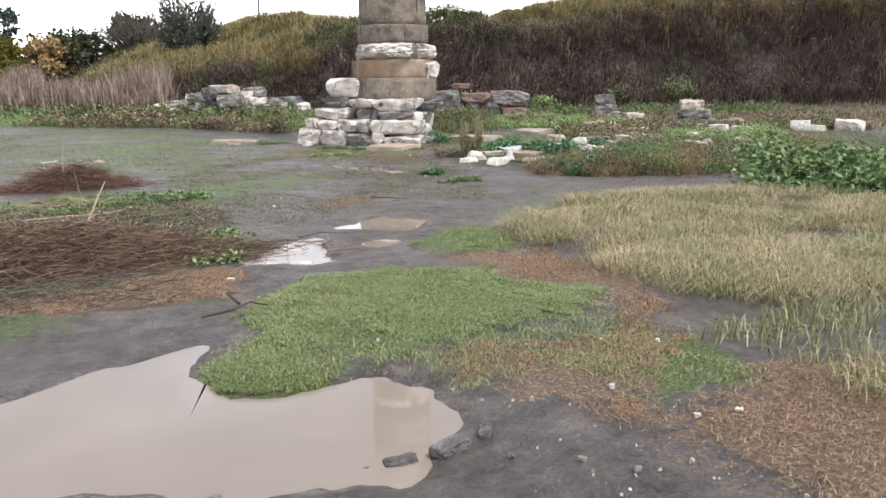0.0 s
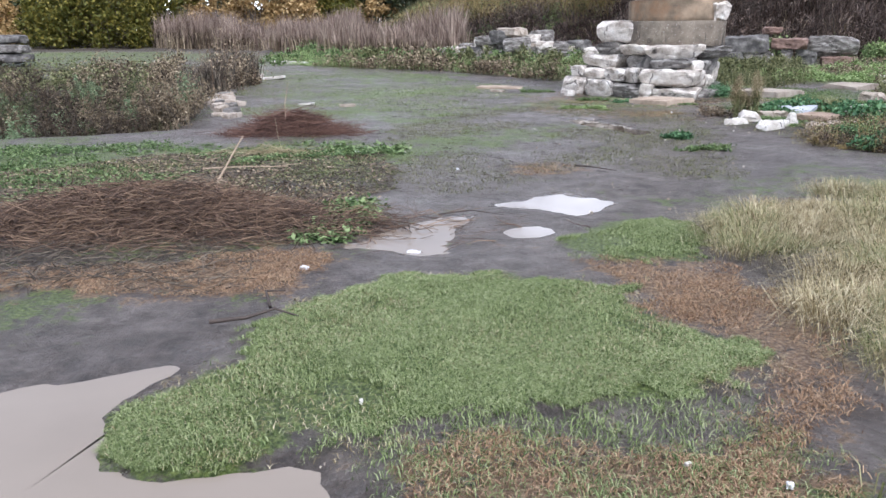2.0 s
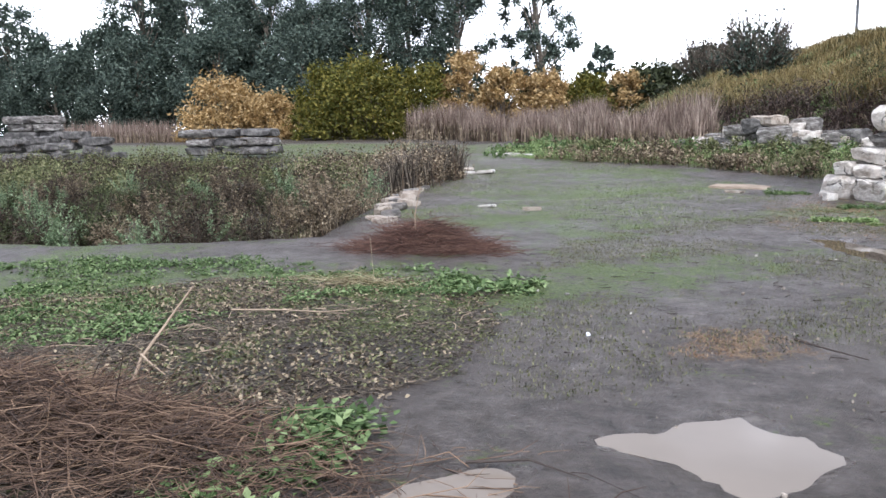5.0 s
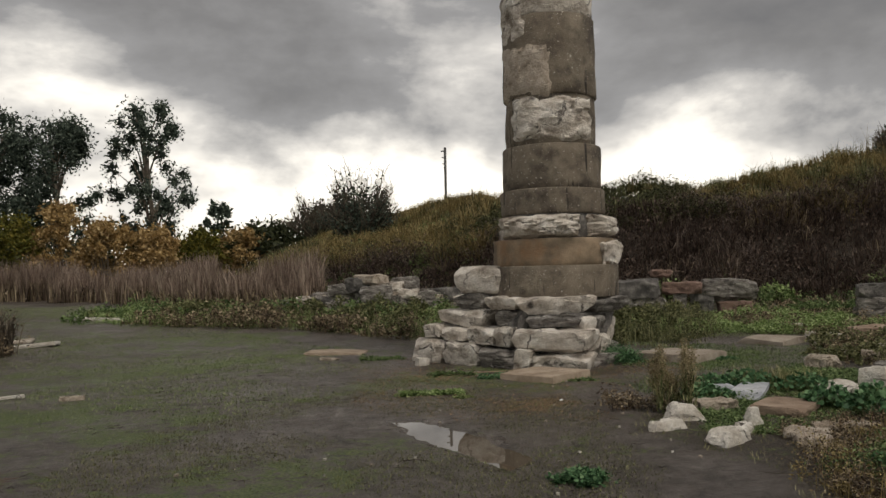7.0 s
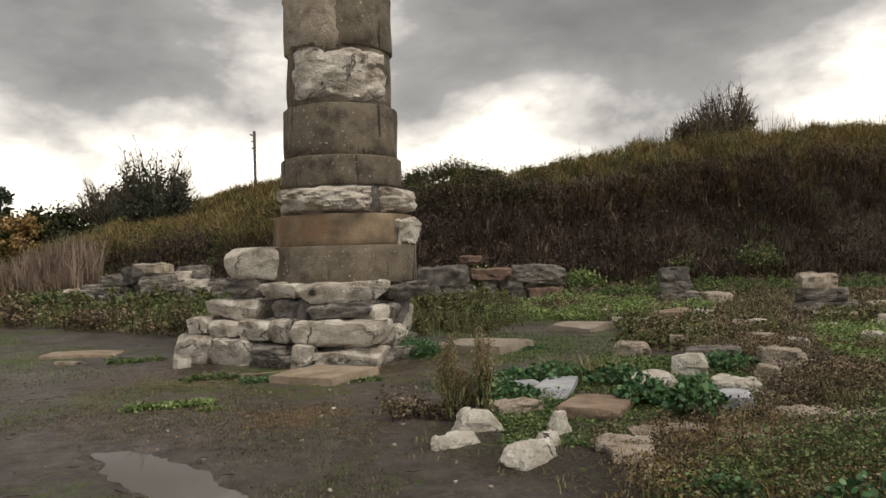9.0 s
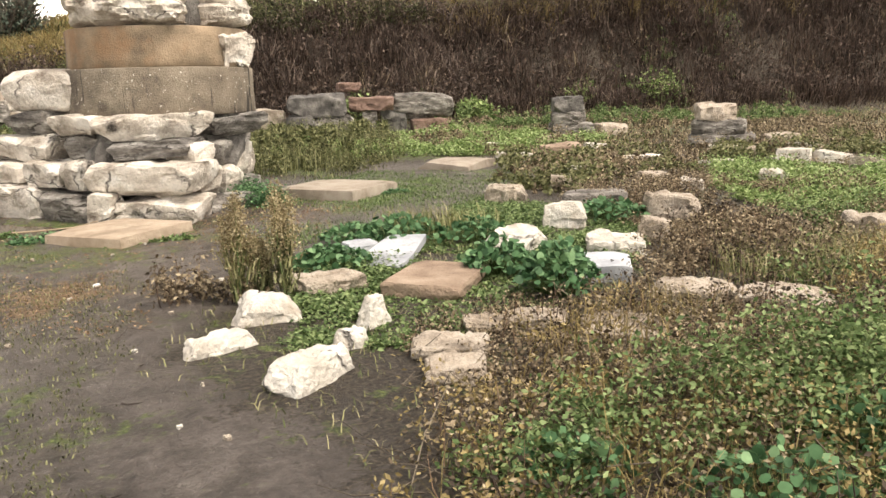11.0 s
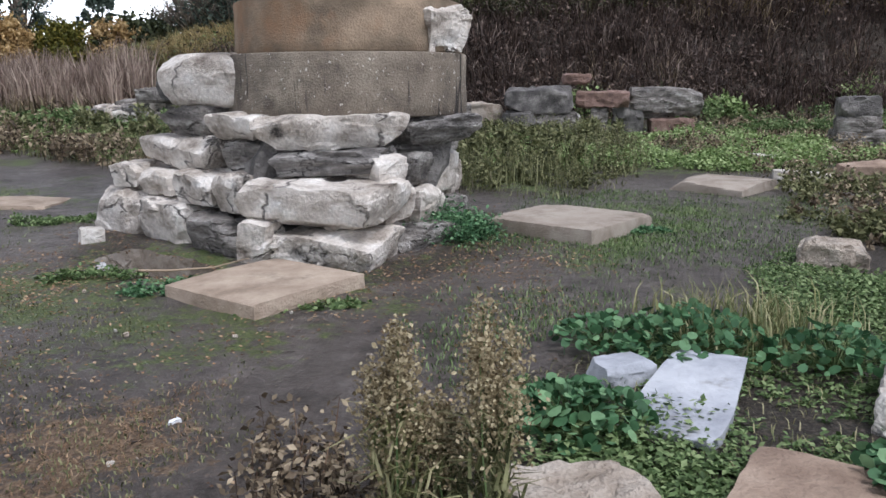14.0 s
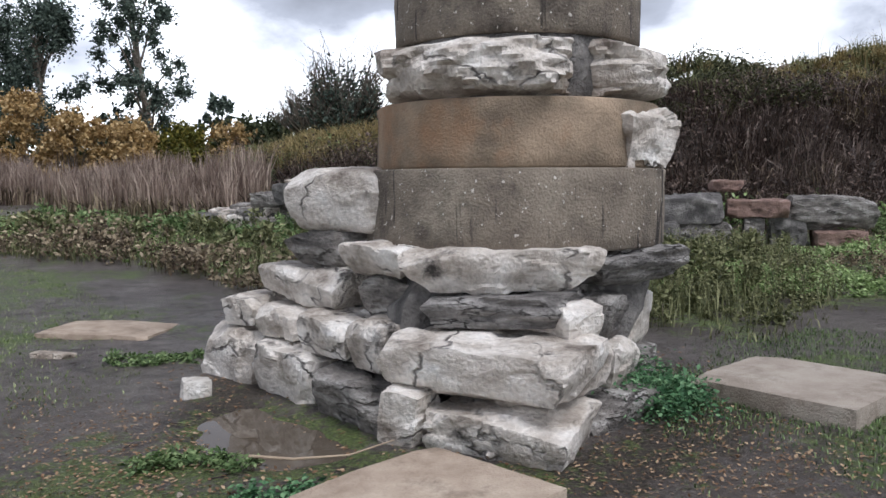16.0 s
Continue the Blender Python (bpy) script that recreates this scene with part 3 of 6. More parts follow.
pool("water", BIG_PUDDLE, -0.028, MUDDY_WATER, "wide puddle of milky brown rainwater beside the grass")
pool("water", SHEEN_A, -0.013, MUDDY_WATER, "thin film of rainwater on the mud")
pool("water", SHEEN_B, -0.013, MUDDY_WATER, "thin film of rainwater on the mud")
pool("water", SHEEN_C, -0.012, MUDDY_WATER, "small thin film of rainwater on the mud")
pool("water", CLEAR_PUDDLE, -0.024, DARK_WATER, "narrow dark puddle that mirrors sky and column")
pool("water", FOOT_PUDDLE, -0.03, DARK_WATER, "shallow muddy pool at the foot of the masonry")

# ---- stones ----
def cube_grid(n):
    """Points and quads of a cube of half-size 1 with n points along each edge."""
    side, verts, faces = np.linspace(-1, 1, n), [], []
    for axis in range(3):
        for sign in (-1, 1):
            start = len(verts)
            for a in side:
                for b in side:
                    p = [0, 0, 0]
                    p[axis], p[(axis + 1) % 3], p[(axis + 2) % 3] = sign, a, b
                    verts.append(p)
            for i in range(n - 1):
                for j in range(n - 1):
                    q = [start + i * n + j, start + (i + 1) * n + j, start + (i + 1) * n + j + 1, start + i * n + j + 1]
                    faces.append(q if sign > 0 else q[::-1])
    key = {}
    back = np.array([key.setdefault(tuple(np.round(v, 4)), len(key)) for v in verts])
    return np.array(list(key)), back[np.array(faces)]


GRIDS = {n: cube_grid(n) for n in (10, 14, 24)}


def stone_mesh(name, size, mat, seed, round_=0.25, chips=5, rough=0.05, top_in=0.0, layers=0.0, undercut=0.0, fine=14):
    """A broken block: box with worn edges, split faces, chipped corners and an uneven skin; its base lies at z = 0."""
    r = np.random.default_rng(seed)
    grid, faces = GRIDS[fine]
    v = grid.copy()
    ball = v / np.linalg.norm(v, axis=1, keepdims=True) * 1.25
    edge = np.sort(np.abs(v), axis=1)[:, 1:2] ** 4
    k = round_ * (0.35 + 0.65 * edge)
    v = v * (1 - k) + ball * k
    v[:, :2] *= 1 - top_in * (v[:, 2:3] + 1) / 2
    v[:, :2] *= 1 - undercut * ((1 - v[:, 2:3]) / 2) ** 2
    half = np.array(size) / 2
    low = min(size)
    for i in range(chips * 4):
        d = r.normal(size=3)
        d /= np.linalg.norm(d)
        reach = np.abs(d).sum() * (r.uniform(0.68, 0.9) if i < chips else r.uniform(0.86, 0.99))
        v -= np.clip(v @ d - reach, 0, None)[:, None] * d
    out = v * np.abs(v) ** 2
    out /= np.linalg.norm(out, axis=1, keepdims=True) + 1e-9
    v = v * half
    freq = 1.0 / low
    sx, sy = Vector((seed * 3.1, 0, 0)), Vector((0, seed * 1.7, 0))
    push = np.zeros(len(v))
    drift = np.zeros((len(v), 3))
    for i, p in enumerate(v):
        at = Vector(p) * freq
        drift[i] = noise.noise_vector(at * 0.9 + sx)
        warped = at * 1.5 + sy + Vector(drift[i]) * 0.5
        cell = noise.voronoi(warped)[1][0]
        push[i] = 1.1 * noise.noise(cell * 5.7) + 1.3 * (warped - cell).dot(noise.noise_vector(cell * 9.1)) + 0.3 * noise.fractal(at * 3.6 + sx, 0.9, 2.1, 3)
    v = v + out * (push * low * rough)[:, None] + drift * low * rough * 0.8
    if layers:
        side = v[:, :2] / (np.linalg.norm(v[:, :2], axis=1, keepdims=True) + 1e-6)
        v[:, :2] += side * (np.sin(v[:, 2:3] * 60 + 3 * drift[:, :1]) * layers)
    v[:, 2] += half[2]
    me = fast_mesh(name, v, faces, mat)
    me.shade_smooth()
    me.set_sharp_from_angle(angle=radians(24))
    return me


def field_stone(name, row, mat, label, seed, group="", sink=0.25, tilt=5.0, **shape):
    """row: x, y, width, depth, height, turn in degrees."""
    x, y, w, d, h, turn = row
    full = h / (1 - sink)
    ob = new(name, stone_mesh(name, (w, d, full), mat, seed, **shape))
    q = np.random.default_rng(seed)
    ob.matrix_world = pose(x, y, float(ground_z(x, y)) - full * sink, q.uniform(-tilt, tilt), q.uniform(-tilt, tilt), turn)
    return tagged(ob, label, "stone", group)


# masonry under the column: x, y, bottom, top, length, depth, turn
COURSE_1 = [(1.10, 17.21, -0.08, 0.42, 0.70, 0.60, -44), (1.59, 16.60, -0.06, 0.36, 0.78, 0.60, -54), (2.12, 15.93, -0.08, 0.32, 0.80, 0.65, -56),
            (2.86, 15.28, -0.09, 0.26, 0.92, 0.70, -36), (3.46, 15.80, -0.09, 0.20, 0.95, 0.70, 42), (3.86, 16.62, -0.09, 0.32, 0.7, 0.6, 68)]
COURSE_2 = [(1.16, 17.20, 0.40, 0.66, 0.36, 0.50, -39), (1.48, 16.87, 0.35, 0.61, 0.56, 0.50, -47), (1.90, 16.34, 0.33, 0.63, 0.62, 0.60, -51),
            (2.20, 15.95, 0.33, 0.64, 0.38, 0.60, -49), (2.74, 15.42, 0.27, 0.62, 1.28, 0.75, -37), (3.2, 15.5, 0.27, 0.56, 0.46, 0.50, 47)]
COURSE_3 = [(1.70, 16.94, 0.62, 0.91, 1.10, 0.60, -51), (2.37, 16.24, 0.58, 0.92, 0.60, 0.60, -39), (2.89, 15.76, 0.60, 0.83, 0.90, 0.70, -24),
            (3.20, 15.58, 0.55, 0.80, 0.38, 0.50, 36), (3.45, 15.98, 0.50, 0.80, 0.38, 0.50, 51), (3.49, 16.02, 0.15, 0.50, 0.48, 0.60, 48), (3.75, 16.33, 0.38, 0.80, 0.50, 0.50, 52), (3.95, 16.85, 0.3, 0.62, 0.55, 0.5, 66), (3.9, 16.9, 0.62, 0.9, 0.5, 0.5, 60)]
COURSE_4 = [(1.84, 16.92, 0.90, 1.17, 0.70, 0.70, -49), (2.12, 16.34, 0.90, 1.12, 0.38, 0.50, -56), (2.25, 16.16, 0.90, 1.13, 0.46, 0.60, -42),
            (2.87, 15.93, 0.82, 1.13, 1.36, 0.80, -12), (3.66, 16.24, 0.83, 1.08, 0.92, 0.90, 26)]
MATS_1 = (MARBLE, MARBLE, GREY_STONE, MARBLE, GREY_STONE, GREY_STONE)
MATS_2 = (MARBLE, MARBLE, MARBLE, MARBLE, MARBLE, MARBLE)
MATS_3 = (MARBLE, GREY_STONE, ROUGH_STONE, MARBLE, GREY_STONE, MARBLE, MARBLE, MARBLE, GREY_STONE)
MATS_4 = (GREY_STONE, MARBLE, MARBLE, MARBLE, ROUGH_STONE)


def build_base():
    base = thing("masonry_podium", "stepped base of weathered grey and white marble blocks", "column base")
    seed = 11
    for rows, mats in ((COURSE_1, MATS_1), (COURSE_2, MATS_2), (COURSE_3, MATS_3), (COURSE_4, MATS_4)):
        for (x, y, z0, z1, length, deep, turn), mat in zip(rows, mats):
            ob = child("block", stone_mesh("block", (length * 0.97, deep, (z1 - z0) * 0.94), mat, seed, round_=0.05, chips=7, rough=0.075, undercut=0.34 if rows is COURSE_4 else 0.2, fine=24,
                                           layers=0.012 if mat is ROUGH_STONE else 0.0), base)
            q = np.random.default_rng(seed)
            ob.matrix_world = pose(x, y, z0, q.uniform(-3, 3), q.uniform(-3, 3), turn + q.uniform(-4, 4))
            seed += 1
    prop = child("wedge_block", stone_mesh("wedge_block", (0.27, 0.3, 0.36), MARBLE, 90, round_=0.05, chips=4, rough=0.05), base)
    prop.matrix_world = pose(2.24, 15.46, -0.03, 6, 9, -30)
    end = child("end_block", stone_mesh("end_block", (1.0, 0.75, 0.46), MARBLE, 96, round_=0.5, chips=3, rough=0.05, undercut=0.16, fine=24), base, "rounded white marble block at the end of the plinth")
    end.matrix_world = pose(1.98, 16.85, 1.16, 0, 0, -38)
    # Added filler masses; their dark stone puts crevice shade into the block gaps.
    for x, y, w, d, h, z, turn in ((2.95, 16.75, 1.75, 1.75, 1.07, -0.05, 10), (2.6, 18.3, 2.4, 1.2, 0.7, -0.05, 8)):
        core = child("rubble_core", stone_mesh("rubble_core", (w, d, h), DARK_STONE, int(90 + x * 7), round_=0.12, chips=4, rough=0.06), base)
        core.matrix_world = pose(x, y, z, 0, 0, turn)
    return base


build_base()

AXIS = (3.13, 16.72)


def drum_mesh(name, radius, height, mat, sides=40, seed=1, rough=0.006, chamfer=0.02, lean=0.0, steps=6):
    """A cast or cut drum with a worn rim and slightly uneven skin, base at z = 0."""
    r = np.random.default_rng(seed)
    zs = [0, chamfer] + list(np.linspace(chamfer, height - chamfer, steps)[1:-1]) + [height - chamfer, height]
    rs = [radius - chamfer] + [radius] * (len(zs) - 2) + [radius - chamfer]
    verts = []
    for z, q in zip(zs, rs):
        for i in range(sides):
            a = math.tau * (i + 0.5) / sides
            k = q + rough * 3 * noise.noise(Vector((math.cos(a) * 2, math.sin(a) * 2, z * 2 + seed * 9))) + rough * r.normal() * 0.4
            verts.append((k * math.cos(a) + lean * z, k * math.sin(a), z))
    faces = [(j * sides + i, j * sides + (i + 1) % sides, (j + 1) * sides + (i + 1) % sides, (j + 1) * sides + i) for j in range(len(zs) - 1) for i in range(sides)]
    faces += [tuple(range(sides))[::-1], tuple((len(zs) - 1) * sides + i for i in range(sides))]
    return mesh_of(name, verts, faces, mat, sides > 20)


def arc_piece(name, inner, outer, height, start, end, mat, seed, rough=0.05, cols=48, rows=18):
    """A broken piece of a drum between two angles (degrees), proud of the patch behind it, with a ragged outline."""
    r = np.random.default_rng(seed)
    verts, faces = [], []
    for skin in (0, 1):
        for j in range(rows):
            for i in range(cols):
                u, w = i / (cols - 1), j / (rows - 1)
                a = radians(start + (end - start) * u)
                rim = max(abs(2 * u - 1), abs(2 * w - 1))
                where = Vector((u * 6, w * 2.6, seed * 5.3)) + 0.4 * noise.noise_vector(Vector((u * 9, w * 5, seed)))
                spot_ = noise.voronoi(where)
                bump = 1.0 * noise.noise(spot_[1][0] * 3.3) + 1.6 * (where - spot_[1][0]).dot(noise.noise_vector(spot_[1][0] * 7.7)) + 0.4 * noise.noise(Vector((u * 5, w * 3.5, seed * 5.3))) + 0.5 * noise.noise(Vector((u * 15, w * 10, seed * 2.1)))
                q = inner if skin == 0 else outer - (outer - inner) * 0.75 * rim ** 6 + rough * bump
                a += radians(3.0) * noise.noise(Vector((w * 6, skin, seed * 1.3))) * (abs(2 * u - 1) ** 3)
                z = height * w + 0.10 * height * noise.noise(Vector((u * 6, w, seed * 3.7))) * (abs(2 * w - 1) ** 3)
                verts.append((q * math.cos(a), q * math.sin(a), z))
    n1 = rows * cols
    for j in range(rows - 1):
        for i in range(cols - 1):
            k = j * cols + i
            faces.append((n1 + k, n1 + k + 1, n1 + k + cols + 1, n1 + k + cols))
            faces.append((k + cols, k + cols + 1, k + 1, k))
    for i in range(cols - 1):
        faces.append((i, i + 1, n1 + i + 1, n1 + i))
        k = (rows - 1) * cols + i
        faces.append((n1 + k, n1 + k + 1, k + 1, k))
    for j in range(rows - 1):
        k = j * cols
        faces.append((k, n1 + k, n1 + k + cols, k + cols))
        k = j * cols + cols - 1
        faces.append((k + cols, n1 + k + cols, n1 + k, k))
    me = mesh_of(name, verts, faces, mat)
    me.set_sharp_from_angle(angle=radians(30))
    return me


def build_column():
    col = thing("column", "tall ancient column of patched concrete and marble drums", "column")
    col.location = (*AXIS, 1.08)

    def put(name, me, z, label="", turn=0.0, dx=0.0, dy=0.0):
        ob = child(name, me, col, label)
        ob.matrix_basis = pose(dx, dy, z - 1.08, 0, 0, turn)
        return ob

    put("plinth", drum_mesh("plinth", 1.10, 0.53, CONCRETE, 40, 2, 0.006, 0.012), 1.08, "stained eight-sided concrete plinth", 8, -0.02)
    put("ochre_plinth", drum_mesh("ochre_plinth", 1.04, 0.44, OCHRE, 40, 3, 0.006, 0.012), 1.613, "ochre plastered concrete step", 14)
    put("marble_chunk", stone_mesh("marble_chunk", (0.46, 0.66, 0.44), MARBLE, 131, round_=0.06, chips=8, rough=0.14, undercut=0.3, fine=24), 1.60, "broken grey marble block", 30, 0.60, -0.58)
    put("torus_block", arc_piece("torus_block", 0.5, 1.08, 0.42, 182, 289, MARBLE, 4, 0.085, 64), 2.05, "broken white marble ring block")
    put("torus_block", arc_piece("torus_block", 0.5, 1.10, 0.40, 292, 372, MARBLE, 5, 0.07), 2.06, "white marble ring block")
    put("torus_block", arc_piece("torus_block", 0.5, 1.06, 0.40, 14, 163, MARBLE, 6, 0.07), 2.05, "white marble ring block")
    # Filler drum inside the ring; its dark stone shows only through the gaps.
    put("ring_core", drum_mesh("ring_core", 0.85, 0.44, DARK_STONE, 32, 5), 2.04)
    put("drum", drum_mesh("drum", 0.89, 0.42, CONCRETE, 48, 6, 0.006), 2.47, "wide brown concrete drum")
    put("drum", drum_mesh("drum", 0.845, 0.74, CONCRETE, 48, 7, 0.008), 2.888)
    put("drum", drum_mesh("drum", 0.77, 0.84, CONCRETE, 48, 8, 0.01), 3.626, "recessed concrete drum")
    put("marble_chunk", arc_piece("marble_chunk", 0.7, 0.86, 0.74, 196, 318, MARBLE, 9, 0.06, 44, 20), 3.68, "bulging broken marble block set in concrete")
    put("drum", drum_mesh("drum", 0.80, 1.36, CONCRETE, 48, 10, 0.008), 4.46)
    put("marble_chunk", arc_piece("marble_chunk", 0.7, 0.845, 0.95, 175, 262, WARM_STONE, 11, 0.03, 36, 20), 4.42, "pale fluted marble fragment")
    put("marble_chunk", arc_piece("marble_chunk", 0.7, 0.83, 0.9, 170, 228, MARBLE, 12, 0.05, 30, 18), 5.4, "broken marble fragment")
    z = 5.81
    for i, (h, rad) in enumerate(((1.15, 0.785), (1.3, 0.79), (1.2, 0.77), (1.3, 0.775), (1.0, 0.77))):
        put("drum", drum_mesh("drum", rad, h, CONCRETE if i % 2 else MARBLE, 48, 14 + i, 0.012), z)
        put("marble_chunk", arc_piece("marble_chunk", 0.68, rad + 0.035, h * 0.7, 180 + 47 * i, 270 + 61 * i, WARM_STONE if i % 2 else CONCRETE, 30 + i, 0.04), z + 0.2, "broken marble fragment")
        z += h + 0.004
    return col


build_column()


def paving_slab(row, thick, mat, label, seed):
    """A flat square slab; row: x, y, width, depth, turn, height of its top."""
    x, y, w, d, turn, top = row
    ob = new("paving_slab", stone_mesh("paving_slab", (w, d, thick), mat, seed, round_=0.05, chips=2, rough=0.015))
    ob.matrix_world = pose(x, y, float(ground_z(x, y)) + top - thick, 0, 0, turn)
    return tagged(ob, label, "paving slab", "slabs round the column")


paving_slab((2.28, 14.36, 0.95, 0.90, 40, 0.09), 0.2, TAN_STONE, "square tan stone slab lying before the base", 201)
paving_slab((5.06, 16.05, 1.12, 1.15, 37, 0.13), 0.22, SLAB_TOP, "square grey-pink concrete slab on the mud", 202)
paving_slab((7.95, 18.15, 1.05, 0.95, 34, 0.12), 0.22, SLAB_TOP, "square grey-brown concrete slab in grass", 203)
paving_slab((-0.6, 19.1, 1.15, 0.8, -12, 0.05), 0.16, TAN_STONE, "low reddish slab level with the mud", 204)

# ---- scattered stones ----
WHITE = "broken white marble block lying among weeds"
NEAR_WHITE = [(2.70, 10.80, 0.46, 0.30, 0.15, -9), (2.33, 10.36, 0.40, 0.17, 0.08, 12), (2.60, 9.72, 0.44, 0.24, 0.12, 34), (2.94, 10.08, 0.20, 0.15, 0.08, -17),
              (3.18, 10.36, 0.22, 0.13, 0.17, 20), (4.95, 11.66, 0.38, 0.74, 0.13, -46), (5.93, 12.36, 0.42, 0.28, 0.22, -38), (5.58, 11.20, 0.44, 0.50, 0.11, -38)]
NEAR_SHAPE = [dict(top_in=0.6, chips=8), dict(top_in=0.3, chips=8), dict(top_in=0.25, chips=7), dict(top_in=0.3, chips=8), dict(top_in=0.6, chips=8), dict(chips=7), dict(chips=7, top_in=0.2), dict(chips=6)]
for i, (row, shape) in enumerate(zip(NEAR_WHITE, NEAR_SHAPE)):
    field_stone("marble_block", row, WHITE_STONE, ("pointed " if i in (0, 4) else "") + WHITE, 300 + i, "scattered marble blocks", round_=0.26 if i < 5 else 0.14, rough=0.12, **shape)
LOW_BEIGE = [(6.10, 11.33, 0.23, 0.17, 0.18, -46), (3.23, 11.25, 0.50, 0.34, 0.10, -8), (6.98, 12.06, 0.47, 0.38, 0.24, -47), (6.39, 14.10, 0.44, 0.33, 0.19, -33), (5.07, 9.85, 0.46, 0.28, 0.10, -52),
             (5.32, 9.40, 0.48, 0.34, 0.11, -60), (3.64, 9.93, 0.23, 0.18, 0.06, -32), (3.92, 9.85, 0.34, 0.27, 0.06, -37), (4.06, 9.41, 0.22, 0.16, 0.07, -46), (4.19, 9.26, 0.22, 0.18, 0.07, -50),
             (3.30, 9.67, 0.36, 0.24, 0.07, -28), (7.59, 10.39, 0.50, 0.36, 0.18, -56), (4.24, 9.53, 0.40, 0.24, 0.07, -40), (3.18, 9.38, 0.26, 0.2, 0.09, -28)]
for i, row in enumerate(LOW_BEIGE):
    field_stone("fieldstone", row, WARM_STONE, "weathered beige stone half sunk in weeds", 330 + i, "beige stones among the weeds", round_=0.45, chips=6, rough=0.17, layers=0.008 if i in (4, 5) else 0.0)
FAR_WHITE = [(11.10, 18.53, 0.45, 0.31, 0.20, -39), (12.23, 16.05, 0.51, 0.35, 0.23, -50), (11.99, 14.80, 0.50, 0.45, 0.26, -54), (12.45, 14.5, 0.45, 0.35, 0.2, -20), (11.27, 12.94, 0.62, 0.44, 0.27, -60),
             (15.07, 14.44, 0.69, 0.48, 0.17, -62), (8.72, 15.92, 0.24, 0.18, 0.14, -38), (7.59, 14.67, 0.34, 0.28, 0.17, -37), (10.12, 13.57, 0.36, 0.28, 0.15, -53), (8.60, 13.45, 0.26, 0.20, 0.16, -48),
             (7.37, 10.97, 0.24, 0.18, 0.08, -57), (9.41, 18.61, 0.74, 0.44, 0.12, -33), (7.6, 7.2, 0.78, 0.37, 0.15, -20), (9.08, 10.54, 0.65, 0.39, 0.19, -43)]
FAR_WHITE_B = [(14.89, 14.70, 0.54, 0.40, 0.30, -46), (15.97, 13.95, 0.78, 0.5, 0.30, -49), (9.6, 17.0, 0.5, 0.3, 0.12, 10), (10.6, 16.6, 0.6, 0.35, 0.14, -30), (13.2, 17.4, 0.5, 0.3, 0.14, -10),
               (9.0, 14.6, 0.45, 0.3, 0.13, 20), (10.9, 15.3, 0.5, 0.3, 0.13, -60), (8.2, 9.1, 0.5, 0.35, 0.16, 30), (9.9, 11.9, 0.45, 0.3, 0.16, 12), (13.6, 15.9, 0.6, 0.4, 0.2, -25), (10.2, 20.6, 0.6, 0.4, 0.12, 15), (12.0, 21.4, 0.5, 0.3, 0.1, 40)]
for i, row in enumerate(FAR_WHITE + FAR_WHITE_B):
    field_stone("marble_block", row, (WHITE_STONE, WARM_STONE, WHITE_STONE)[i % 3], "pale marble block in a weedy row", 360 + i, "marble blocks further off", round_=0.15, chips=6, rough=0.06)
field_stone("grey_boulder", (6.88, 13.11, 0.66, 0.46, 0.17, -40), GREY_STONE, "low grey boulder among green leaves", 401, round_=0.3, chips=4)
field_stone("sandstone_slab", (3.90, 10.98, 0.52, 0.72, 0.085, -46), BROWN_STONE, "flat brown sandstone slab with broken edge", 402, tilt=1.0, round_=0.05, chips=5, rough=0.03, layers=0.006)
ob = field_stone("marble_slab", (4.03, 11.95, 0.40, 0.78, 0.05, -46), BLUE_MARBLE, "bluish white marble slab tipped on the ground", 403, tilt=1.0, round_=0.05, chips=6, rough=0.04)
ob.matrix_world = ob.matrix_world @ pose(0, 0, 0.035, 7, -3, 0)
field_stone("marble_slab", (3.86, 12.3, 0.28, 0.2, 0.10, 10), BLUE_MARBLE, "small bluish marble fragment beside a slab", 404, round_=0.08, chips=6)
field_stone("marble_slab", (4.88, 10.62, 0.55, 0.46, 0.11, -38), BLUE_MARBLE, "flat bluish marble slab behind mallow leaves", 405, tilt=1.0, round_=0.05, chips=4, rough=0.03)
field_stone("sandstone_block", (10.14, 18.24, 0.72, 0.45, 0.28, -30), BROWN_STONE, "pinkish sandstone block standing in grass", 406, round_=0.08, chips=5)


def stacked(rows, category, label, name, group=""):
    """Dry-laid blocks: x, y, bottom over the ground, length, depth, height, turn and a material each."""
    wall = thing(name, label, category, group)
    wall.location = (rows[0][0], rows[0][1], float(ground_z(rows[0][0], rows[0][1])))
    bpy.context.view_layer.update()
    for i, (x, y, z0, w, d, h, turn, mat) in enumerate(rows):
        b = child("block", stone_mesh("block", (w, d, h * 1.06), mat, int(500 + 13 * i + 7 * abs(x)), round_=0.2, chips=9, rough=0.10), wall)
        b.matrix_basis = Matrix.Translation(-wall.location) @ pose(x, y, float(ground_z(x, y)) + z0 - 0.05, 0, 0, turn)
    return wall


stacked([(14.0, 18.2, 0, 1.3, 0.9, 0.30, -42, GREY_STONE), (13.95, 18.2, 0.29, 1.05, 0.8, 0.30, -46, GREY_STONE), (13.9, 18.2, 0.57, 0.8, 0.7, 0.32, -34, WARM_STONE), (15.0, 17.6, 0, 0.6, 0.5, 0.28, -20, WARM_STONE)], "ruin", "small stack of three worn grey stones", "stone_pile")
